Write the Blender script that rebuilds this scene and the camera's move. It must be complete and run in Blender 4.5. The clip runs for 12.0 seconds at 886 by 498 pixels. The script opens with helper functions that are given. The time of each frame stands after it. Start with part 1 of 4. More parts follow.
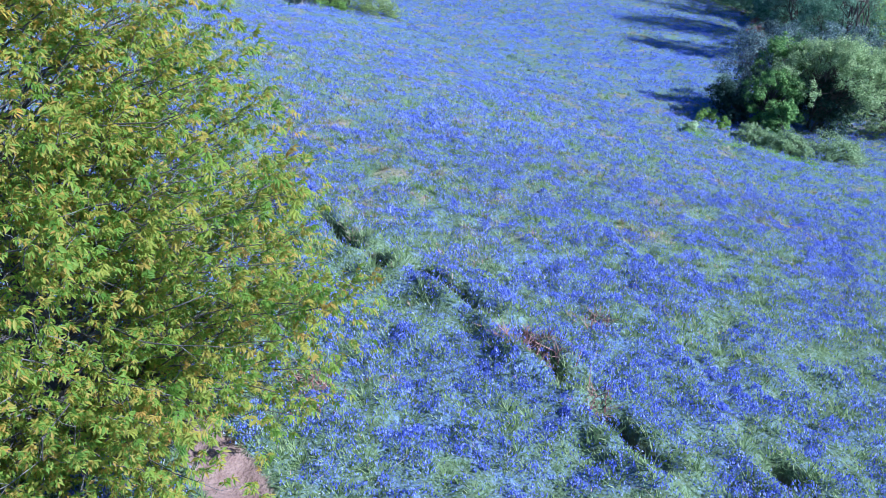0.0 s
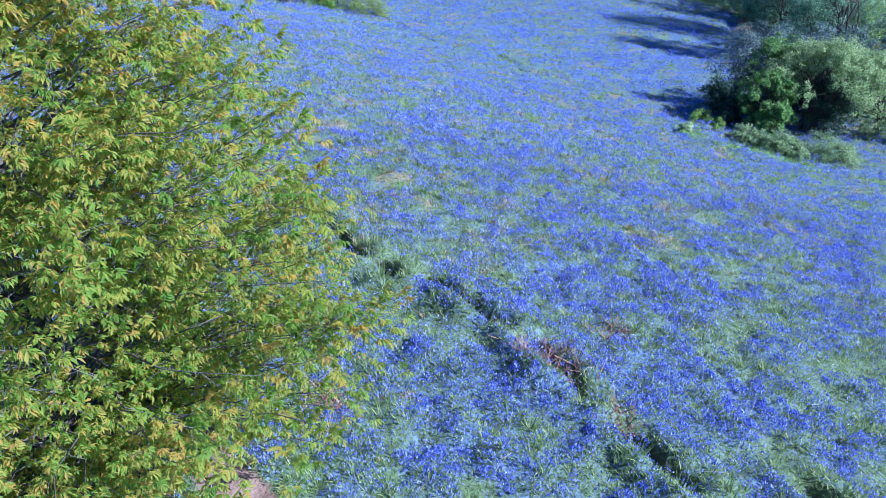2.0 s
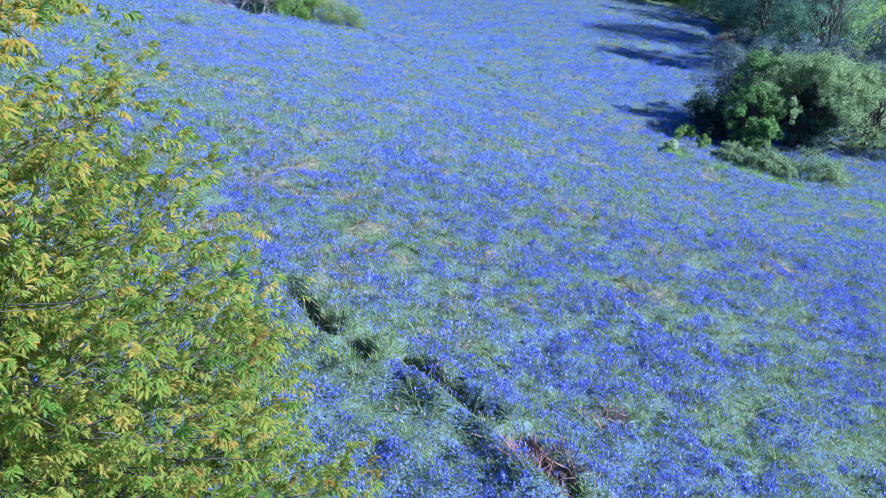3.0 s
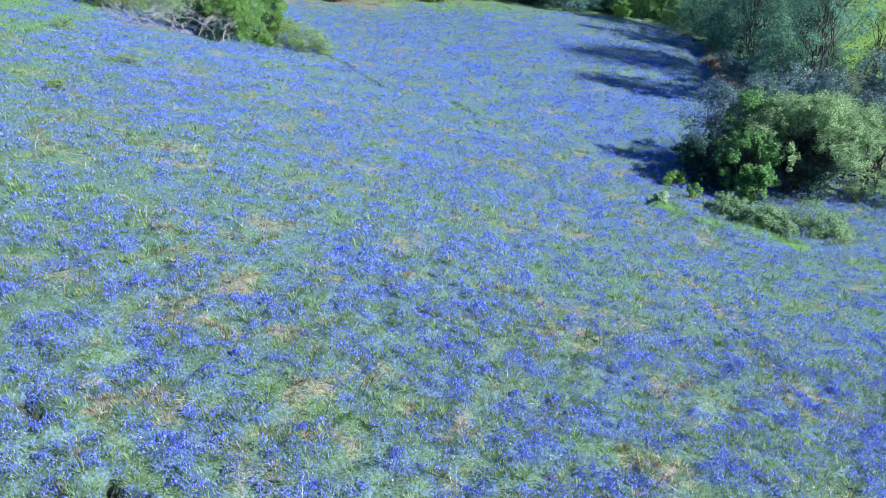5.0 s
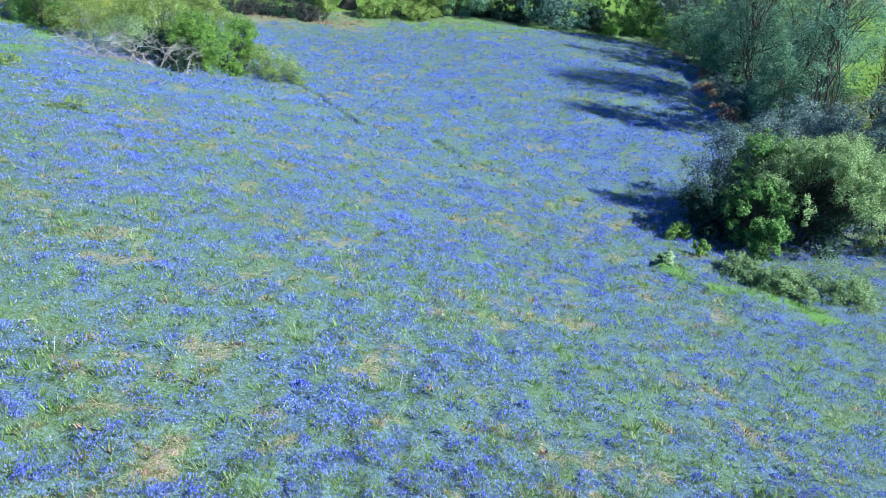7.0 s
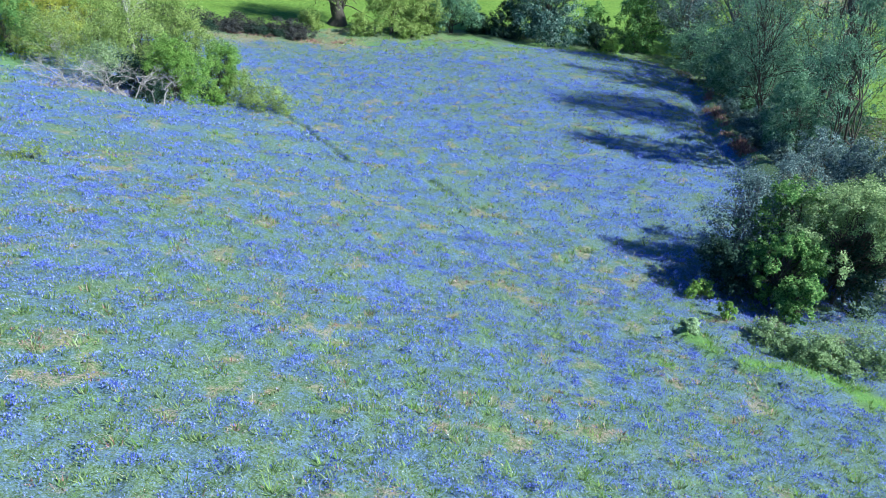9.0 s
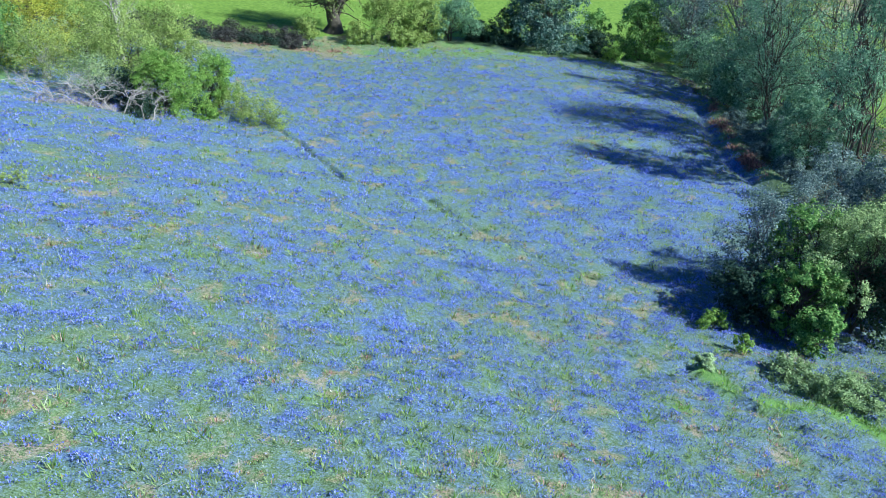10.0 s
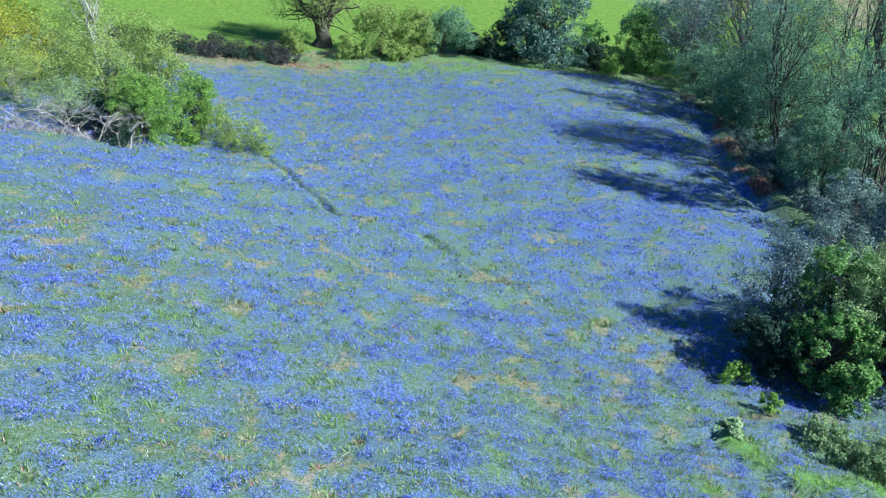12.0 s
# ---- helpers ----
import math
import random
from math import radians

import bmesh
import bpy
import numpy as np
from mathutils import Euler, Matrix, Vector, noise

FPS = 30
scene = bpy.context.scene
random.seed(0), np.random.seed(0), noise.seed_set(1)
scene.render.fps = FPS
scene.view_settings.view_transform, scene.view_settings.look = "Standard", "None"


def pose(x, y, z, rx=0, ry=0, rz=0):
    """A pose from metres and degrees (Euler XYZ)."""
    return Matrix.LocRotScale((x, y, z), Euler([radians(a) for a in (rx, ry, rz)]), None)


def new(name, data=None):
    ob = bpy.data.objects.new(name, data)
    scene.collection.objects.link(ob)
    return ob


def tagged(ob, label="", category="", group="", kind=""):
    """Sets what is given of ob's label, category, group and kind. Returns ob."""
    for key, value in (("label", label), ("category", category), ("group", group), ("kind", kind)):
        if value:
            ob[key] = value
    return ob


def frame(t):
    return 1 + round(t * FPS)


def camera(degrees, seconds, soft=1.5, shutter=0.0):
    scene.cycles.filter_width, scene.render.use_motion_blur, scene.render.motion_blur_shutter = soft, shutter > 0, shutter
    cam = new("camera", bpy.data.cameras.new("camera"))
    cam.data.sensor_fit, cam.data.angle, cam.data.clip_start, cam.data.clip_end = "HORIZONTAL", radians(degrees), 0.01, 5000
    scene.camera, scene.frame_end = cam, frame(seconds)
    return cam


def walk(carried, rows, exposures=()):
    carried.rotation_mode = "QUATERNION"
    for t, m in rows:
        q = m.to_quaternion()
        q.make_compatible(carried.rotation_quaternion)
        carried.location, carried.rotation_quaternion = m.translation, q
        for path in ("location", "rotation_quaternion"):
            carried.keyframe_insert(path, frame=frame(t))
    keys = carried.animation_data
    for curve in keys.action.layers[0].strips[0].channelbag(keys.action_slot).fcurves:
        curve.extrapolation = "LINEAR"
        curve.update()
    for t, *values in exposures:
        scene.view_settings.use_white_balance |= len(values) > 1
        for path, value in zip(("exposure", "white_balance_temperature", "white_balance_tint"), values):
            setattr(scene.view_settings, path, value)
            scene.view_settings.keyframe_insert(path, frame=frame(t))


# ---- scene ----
cam = camera(54.1, 12.0, soft=0.45)
METRES, EYE, TILT, LEAN, TURN = 28.08, 6.24, -32.0, 0.0, 0.0
ROWS = [
    (0.0, 0.0, 0.0, 0.0, -0.0, 0.0, -0.0),
    (0.5, -0.0123, -0.0001, -0.0015, -0.38, -0.0, 0.11),
    (1.0, -0.0164, -0.0005, -0.0045, -0.96, -0.01, 0.33),
    (1.5, -0.0186, 0.0022, -0.006, -0.59, -0.18, -0.09),
    (2.0, -0.0209, 0.0238, 0.0074, -1.05, -0.08, 0.05),
    (2.5, -0.0199, 0.0542, 0.0313, -1.72, -0.09, 0.33),
    (3.0, -0.0167, 0.0883, 0.061, -2.31, -0.08, 0.66),
    (3.5, -0.0127, 0.127, 0.0926, -2.9, -0.11, 0.9),
    (5.5, 0.0128, 0.2965, 0.2199, -3.94, -0.02, 1.05),
    (6.0, 0.0181, 0.3414, 0.2507, -4.17, 0.03, 1.12),
    (6.5, 0.0222, 0.387, 0.2802, -4.51, 0.06, 1.27),
    (7.0, 0.0247, 0.4317, 0.3093, -4.83, 0.11, 1.41),
    (7.5, 0.0256, 0.475, 0.3381, -5.11, 0.15, 1.54),
    (9.5, 0.0299, 0.6362, 0.4446, -5.46, 0.28, 1.62),
    (10.0, 0.0306, 0.6746, 0.4694, -5.58, 0.3, 1.67),
    (10.5, 0.0312, 0.7125, 0.4939, -5.67, 0.31, 1.74),
    (11.0, 0.0328, 0.7499, 0.5177, -5.85, 0.32, 1.83),
    (11.5, 0.0341, 0.7833, 0.5396, -6.02, 0.44, 1.93),
    (12.0, 0.0334, 0.804, 0.5484, -6.16, 0.44, 2.0),
]
walk(cam, [(t, pose(0, 0, EYE, TILT, LEAN, TURN) @ pose(METRES * x, METRES * y, METRES * z, 90 + pitch, roll, yaw)) for t, x, y, z, yaw, pitch, roll in ROWS],
     [(0.0, 0.95, 4270, 22), (2.0, 0.95, 4255, 23), (3.5, 0.92, 4270, 24), (5.5, 0.97, 4540, 10), (7.5, 0.95, 4590, 6), (12.0, 0.89, 4640, 5)])

# ---- sky and sun ----
SUN_EL, SUN_AZ = radians(39), radians(109)      # azimuth clockwise from +y
world = bpy.data.worlds.new("sky")
scene.world = world
world.use_nodes = True
wn = world.node_tree
sky = wn.nodes.new("ShaderNodeTexSky")
sky.ozone_density, sky.dust_density = 9.0, 0.1
sky.sky_type, sky.sun_disc, sky.sun_elevation, sky.sun_rotation = "NISHITA", False, SUN_EL, SUN_AZ
wn.links.new(sky.outputs["Color"], wn.nodes["Background"].inputs["Color"])
wn.nodes["Background"].inputs["Strength"].default_value = 0.047
lamp = bpy.data.lights.new("sun", "SUN")
lamp.energy, lamp.angle, lamp.color = 5.0, radians(0.6), (1.0, 0.87, 0.62)
sun = new("sun", lamp)
to_sun = Vector((math.sin(SUN_AZ) * math.cos(SUN_EL), math.cos(SUN_AZ) * math.cos(SUN_EL), math.sin(SUN_EL)))
sun.rotation_mode = "QUATERNION"
sun.rotation_quaternion = (-to_sun).to_track_quat("-Z", "Y")
sun.location = to_sun * 60

RNG = np.random.default_rng(7)


# ---- materials ----
def material(name, ramp, rough=0.7, scale=3.0, detail=4.0, per_piece=0.6, bump=0.0, bump_scale=30.0, gloss=0.3, through_light=0.0):
    """A surface whose colour runs along ramp by grain (noise) and by a chance value for each piece."""
    m = bpy.data.materials.new(name)
    m.use_nodes = True
    nt = m.node_tree
    n, l = nt.nodes, nt.links
    b = n["Principled BSDF"]
    b.inputs["Roughness"].default_value = rough
    b.inputs["Specular IOR Level"].default_value = gloss
    co, no, geo, oi = n.new("ShaderNodeTexCoord"), n.new("ShaderNodeTexNoise"), n.new("ShaderNodeNewGeometry"), n.new("ShaderNodeObjectInfo")
    no.inputs["Scale"].default_value, no.inputs["Detail"].default_value = scale, detail
    l.new(co.outputs["Object"], no.inputs["Vector"])
    add = n.new("ShaderNodeMath")
    add.operation = "ADD"
    l.new(geo.outputs["Random Per Island"], add.inputs[0])
    l.new(oi.outputs["Random"], add.inputs[1])
    fr = n.new("ShaderNodeMath")
    fr.operation = "FRACT"
    l.new(add.outputs[0], fr.inputs[0])
    mix = n.new("ShaderNodeMix")
    mix.inputs["Factor"].default_value = per_piece
    l.new(no.outputs["Fac"], mix.inputs["A"])
    l.new(fr.outputs[0], mix.inputs["B"])
    cr = n.new("ShaderNodeValToRGB")
    while len(cr.color_ramp.elements) < len(ramp):
        cr.color_ramp.elements.new(0.5)
    for e, (p, c) in zip(cr.color_ramp.elements, ramp):
        e.position, e.color = p, (*c, 1)
    l.new(mix.outputs["Result"], cr.inputs["Fac"])
    l.new(cr.outputs["Color"], b.inputs["Base Color"])
    if bump:
        n2, bp = n.new("ShaderNodeTexNoise"), n.new("ShaderNodeBump")
        n2.inputs["Scale"].default_value = bump_scale
        bp.inputs["Strength"].default_value, bp.inputs["Distance"].default_value = bump, 0.05
        l.new(co.outputs["Object"], n2.inputs["Vector"])
        l.new(n2.outputs["Fac"], bp.inputs["Height"])
        l.new(bp.outputs["Normal"], b.inputs["Normal"])
    if through_light:
        tr, ms = n.new("ShaderNodeBsdfTranslucent"), n.new("ShaderNodeMixShader")
        ms.inputs["Fac"].default_value = through_light
        l.new(cr.outputs["Color"], tr.inputs["Color"])
        l.new(b.outputs["BSDF"], ms.inputs[1])
        l.new(tr.outputs["BSDF"], ms.inputs[2])
        l.new(ms.outputs["Shader"], n["Material Output"].inputs["Surface"])
    return m


def leafy(name, dark, mid, light, thin=0.45, **more):
    return material(name, [(0.1, dark), (0.5, mid), (0.9, light)], rough=0.65, per_piece=0.8, through_light=thin, gloss=0.16, **more)


BLUEBELL = material("bluebell_petal", [(0.1, (0.075, 0.095, 0.53)), (0.5, (0.22, 0.265, 0.77)), (0.9, (0.47, 0.51, 0.92))], rough=0.6, per_piece=0.7, scale=0.6, through_light=0.25)
BLADE = leafy("grass_blade", (0.10, 0.17, 0.055), (0.29, 0.39, 0.135), (0.52, 0.60, 0.28), scale=0.9)
MOSSY = leafy("lush_grass", (0.14, 0.26, 0.04), (0.27, 0.43, 0.07), (0.46, 0.60, 0.15), scale=0.5)
WHITE_PETAL = material("stitchwort_petal", [(0.2, (0.66, 0.68, 0.64)), (0.8, (0.82, 0.83, 0.80))], rough=0.6, per_piece=0.8)
STRAW = material("dry_bracken", [(0.1, (0.32, 0.15, 0.12)), (0.5, (0.62, 0.34, 0.28)), (0.9, (0.84, 0.58, 0.52))], per_piece=0.8)
PALE_STEM = material("pale_stem", [(0.1, (0.34, 0.26, 0.18)), (0.5, (0.54, 0.47, 0.37)), (0.9, (0.76, 0.71, 0.62))], per_piece=0.8)
RUSSET = material("russet_bracken", [(0.1, (0.09, 0.05, 0.04)), (0.5, (0.28, 0.14, 0.105)), (0.9, (0.52, 0.31, 0.25))], per_piece=0.8)
CHESTNUT_LEAF = material("chestnut_leaf", [(0.08, (0.17, 0.335, 0.045)), (0.38, (0.36, 0.525, 0.065)), (0.63, (0.57, 0.57, 0.08)), (0.87, (0.79, 0.46, 0.11))], rough=0.5, per_piece=0.6, scale=0.8, gloss=0.3, through_light=0.68)
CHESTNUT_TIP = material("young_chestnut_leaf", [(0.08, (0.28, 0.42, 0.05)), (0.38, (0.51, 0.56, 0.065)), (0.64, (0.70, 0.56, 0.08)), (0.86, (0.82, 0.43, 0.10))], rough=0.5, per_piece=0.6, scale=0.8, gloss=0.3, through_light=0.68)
HAWTHORN = leafy("hawthorn_leaf", (0.07, 0.16, 0.04), (0.20, 0.36, 0.09), (0.46, 0.62, 0.20))
FRESH = leafy("fresh_leaf", (0.12, 0.235, 0.04), (0.265, 0.42, 0.08), (0.48, 0.62, 0.14))
SALLOW = leafy("sallow_leaf", (0.17, 0.26, 0.10), (0.35, 0.46, 0.18), (0.58, 0.67, 0.33))
GREY_WILLOW = leafy("grey_willow_leaf", (0.08, 0.125, 0.125), (0.19, 0.265, 0.25), (0.42, 0.50, 0.46))
# near-black leaf that puts shade into bush hollows; also the dark hedge foot
DARK = leafy("shade_dark_leaf", (0.02, 0.045, 0.03), (0.05, 0.09, 0.06), (0.11, 0.17, 0.11))
ALDER = leafy("alder_leaf", (0.09, 0.185, 0.11), (0.235, 0.385, 0.23), (0.47, 0.62, 0.42), thin=0.55)
YELLOW = leafy("yellow_green_leaf", (0.27, 0.31, 0.03), (0.47, 0.48, 0.05), (0.66, 0.63, 0.11))
OLIVE = leafy("olive_leaf", (0.18, 0.26, 0.06), (0.35, 0.44, 0.11), (0.54, 0.62, 0.20))
SILVER = leafy("silver_leaf", (0.02, 0.06, 0.05), (0.10, 0.19, 0.15), (0.45, 0.57, 0.48))
HEDGE = leafy("hedge_leaf", (0.03, 0.035, 0.035), (0.08, 0.08, 0.075), (0.20, 0.19, 0.17))
BARK = material("bark", [(0.2, (0.05, 0.045, 0.035)), (0.6, (0.12, 0.10, 0.08)), (0.9, (0.22, 0.20, 0.17))], rough=0.9, scale=9, per_piece=0.2, bump=0.6)
PALE_BARK = material("pale_bark", [(0.2, (0.25, 0.22, 0.19)), (0.6, (0.50, 0.48, 0.45)), (0.9, (0.72, 0.72, 0.70))], rough=0.8, scale=5, per_piece=0.3, bump=0.4)
PALE_HERB = leafy("pale_herb_leaf", (0.36, 0.47, 0.22), (0.52, 0.64, 0.34), (0.68, 0.77, 0.50))
BRAMBLE = leafy("bramble_leaf", (0.17, 0.24, 0.10), (0.31, 0.42, 0.18), (0.51, 0.61, 0.32))
DRIFT = material("bleached_wood", [(0.2, (0.20, 0.17, 0.155)), (0.6, (0.42, 0.38, 0.355)), (0.9, (0.66, 0.63, 0.60))], rough=0.8, scale=5, per_piece=0.4, bump=0.4)
GREY_BARK = material("grey_bark", [(0.2, (0.10, 0.09, 0.08)), (0.6, (0.20, 0.18, 0.17)), (0.9, (0.34, 0.33, 0.31))], rough=0.85, scale=6, per_piece=0.3, bump=0.5)


# ---- shapes ----
def mesh_of(name, verts, faces, mat):
    """A mesh from arrays; all faces have the same number of corners."""
    verts, faces = np.asarray(verts, np.float32).reshape(-1, 3), np.asarray(faces, np.int32)
    k = faces.shape[1]
    me = bpy.data.meshes.new(name)
    me.vertices.add(len(verts))
    me.vertices.foreach_set("co", verts.ravel())
    me.loops.add(faces.size)
    me.loops.foreach_set("vertex_index", faces.ravel())
    me.polygons.add(len(faces))
    me.polygons.foreach_set("loop_start", np.arange(0, faces.size, k, dtype=np.int32))
    me.update(calc_edges=True)
    me.materials.append(mat)
    return me


def piece(name, data, parent, label=""):
    ob = new(name, data)
    ob.parent = parent
    return tagged(ob, label) if label else ob


def unit(v):
    return v / np.maximum(np.linalg.norm(v, axis=-1, keepdims=True), 1e-9)


def tubes(paths, sides=6):
    """Tapered tubes along (points, radii) pairs, as quads."""
    V, F, at = [], [], 0
    ang = np.arange(sides) * 2 * np.pi / sides
    for pts, rad in paths:
        pts, rad = np.asarray(pts, float), np.asarray(rad, float)
        d = unit(np.gradient(pts, axis=0))
        ref = np.where(np.abs(d[:, 2:3]) > 0.9, [[1.0, 0, 0]], [[0, 0, 1.0]])
        a = unit(np.cross(d, ref))
        b = np.cross(d, a)
        ring = pts[:, None] + rad[:, None, None] * (np.cos(ang)[None, :, None] * a[:, None] + np.sin(ang)[None, :, None] * b[:, None])
        V.append(ring.reshape(-1, 3))
        n = len(pts)
        i = np.arange(n - 1)[:, None] * sides + np.arange(sides)[None]
        j = np.arange(n - 1)[:, None] * sides + (np.arange(sides)[None] + 1) % sides
        F.append(np.stack([i, j, j + sides, i + sides], -1).reshape(-1, 4) + at)
        at += n * sides
    return np.concatenate(V), np.concatenate(F)


def bough(a, b, r0, r1, rng, sag=0.0, wander=0.08, n=7):
    """A curved, knotty limb from a to b."""
    a, b = np.asarray(a, float), np.asarray(b, float)
    t = np.linspace(0, 1, n)[:, None]
    p = a + (b - a) * t
    size = np.linalg.norm(b - a)
    w = rng.normal(0, wander * size, (n, 3)) * np.sin(np.pi * t) * 0.6
    p = p + w
    p[:, 2] += sag * size * np.sin(np.pi * t[:, 0])
    return p, r0 + (r1 - r0) * t[:, 0] ** 0.8


def leaves(at, out, size, rng, droop=0.2, slim=0.45, corners=4):
    """One leaf at each place, its upper side turned outward and up; folded where it has four corners."""
    n = len(at)
    up = unit(out * 0.8 + [0, 0, 0.55] + rng.normal(0, 0.45, (n, 3)))
    d = unit(np.cross(up, rng.normal(0, 1, (n, 3))) + out * 0.35 - [0, 0, droop])
    s = unit(np.cross(d, up))
    up = np.cross(s, d)
    L = size * rng.uniform(0.6, 1.35, (n, 1))
    w = L * slim
    mid = at + d * L * 0.45
    v = np.stack([at, mid + s * w + up * w * 0.25, at + d * L - up * L * 0.1, mid - s * w + up * w * 0.25], 1)
    if corners == 3:
        v = v[:, [0, 1, 2]] + s[:, None] * (w * -0.5)[:, None]
    return v.reshape(-1, 3), np.arange(corners * n).reshape(n, corners)


# ---- the lie of the land ----
HILL = [-3.34, -6.95, -14.74, 1.19, 0.46]
SWELL = [[-0.35, 0.56, 1.13, 0.39, -0.89, -1.29], [0.71, 1.26, -0.76, -1.11, -0.97, -0.5], [0.26, -0.23, -1.23, -0.29, 0.27, 0.84]]
SWELL_X, SWELL_Y = (-16, 4, 24), (8, 27, 47, 66, 86, 110)


def chance(ix, iy, seed):
    h = np.sin(ix * 127.1 + iy * 311.7 + seed * 74.7) * 43758.5453
    return h - np.floor(h)


def value_noise(x, y, size, seed):
    x, y = np.asarray(x, float) / size + 500, np.asarray(y, float) / size + 500
    ix, iy = np.floor(x), np.floor(y)
    fx, fy = x - ix, y - iy
    fx, fy = fx * fx * (3 - 2 * fx), fy * fy * (3 - 2 * fy)
    a, b = chance(ix, iy, seed), chance(ix + 1, iy, seed)
    c, d = chance(ix, iy + 1, seed), chance(ix + 1, iy + 1, seed)
    return (a * (1 - fx) + b * fx) * (1 - fy) + (c * (1 - fx) + d * fx) * fy


def cloud(x, y, size, seed):
    return (value_noise(x, y, size, seed) * 0.55 + value_noise(x, y, size * 0.45, seed + 3) * 0.3 + value_noise(x, y, size * 0.2, seed + 5) * 0.15)


def step(a, b, v):
    t = np.clip((v - a) / (b - a), 0, 1)
    return t * t * (3 - 2 * t)


def from_line(x, y, pts):
    """Distance from a line of points, and the way along it."""
    x, y = np.asarray(x, float), np.asarray(y, float)
    best, side = np.full(x.shape, 1e9), np.zeros(x.shape)
    for (ax, ay), (bx, by) in zip(pts[:-1], pts[1:]):
        dx, dy = bx - ax, by - ay
        t = np.clip(((x - ax) * dx + (y - ay) * dy) / (dx * dx + dy * dy), 0, 1)
        d = np.hypot(x - ax - t * dx, y - ay - t * dy)
        s = np.sign((x - ax) * dy - (y - ay) * dx)
        side = np.where(d < best, s, side)
        best = np.minimum(best, d)
    return best, side


RUT = [(-5.3, 21.5), (-4.4, 20.3), (-2.4, 17.9), (-0.6, 16.2), (0.9, 14.5), (2.1, 12.8), (3.2, 10.7), (3.9, 9.4), (5.0, 6.0)]
RUT_LOW = [(5.5, 11.5), (5.65, 10.6), (5.9, 10.1), (6.25, 9.5), (7.0, 8.2)]
SLOTS = [[(-3.2, 18.9), (-2.7, 18.3), (-2.3, 17.5), (-2.1, 17.0)], [(-0.65, 16.2), (-0.25, 15.85)], [(-0.05, 15.6), (0.4, 15.17)], [(0.6, 14.9), (0.92, 14.63)], [(1.43, 13.9), (1.76, 13.07)], [(1.9, 12.9), (2.2, 12.4)],
         [(2.85, 11.4), (3.16, 10.9), (3.55, 10.2)], [(5.65, 10.4), (5.9, 9.85)], [(-6.9, 21.8), (-6.3, 21.3)], [(-4.66, 19.6), (-3.7, 18.7)], [(-4.1, 17.5), (-3.4, 16.8)], [(-1.65, 16.75), (-1.25, 16.2)]]
TRACK = [(-4.8, 85.6), (-3.3, 82.6), (-1.05, 77.5), (0.2, 74.4), (2.2, 73.6), (3.8, 73.0), (5.7, 71.6), (7.1, 69.1), (8.8, 67.2), (9.6, 65.5), (11.4, 63.4), (13.4, 61.6), (15.0, 60.5)]
SHELF = [(15.15, 51.7), (15.1, 50.8), (15.36, 50.1), (16.1, 49.2), (16.8, 48.4), (18.4, 47.0)]
PATH = [(3.0, -4.0), (0.0, 3.0), (-1.7, 6.3), (-2.7, 8.2), (-3.4, 9.36), (-4.06, 9.97), (-5.07, 10.7), (-7.2, 11.6), (-10.5, 12.2), (-16.0, 12.0)]
DITCH = [(36.5, 103.0), (34.5, 99.0), (31.6, 86.0), (31.4, 80.0), (32.5, 75.0), (33.5, 69.0)]
MARGIN = [(-40.0, 112.0), (-15.2, 117.5), (-8.0, 117.5), (-3.0, 117.5), (3.0, 121.0), (9.2, 123.5), (20.3, 125.0), (34.0, 123.5), (39.0, 122.5), (44.0, 118.0)]


def lie(x, y):
    """Height of the smooth ground."""
    x, y = np.asarray(x, float), np.asarray(y, float)
    cx = np.where(x > 45, 45 + 30 * np.tanh((x - 45) / 30), np.where(x < -30, -30 + 30 * np.tanh((x + 30) / 30), x))
    cy = np.where(y > 110, 110 + 30 * np.tanh((y - 110) / 30), np.where(y < -5, -5 + 25 * np.tanh((y + 5) / 25), y))
    u, v = cx / 40, cy / 80
    z = HILL[0] + HILL[1] * u + HILL[2] * v + HILL[3] * u * v + HILL[4] * v * v
    for a, row in zip(SWELL_X, SWELL):
        for b, c in zip(SWELL_Y, row):
            z = z + c * np.exp(-((cx - a) ** 2 + (cy - b) ** 2) / 578.0)
    return z + 0.05 * np.maximum(y - 140, 0)


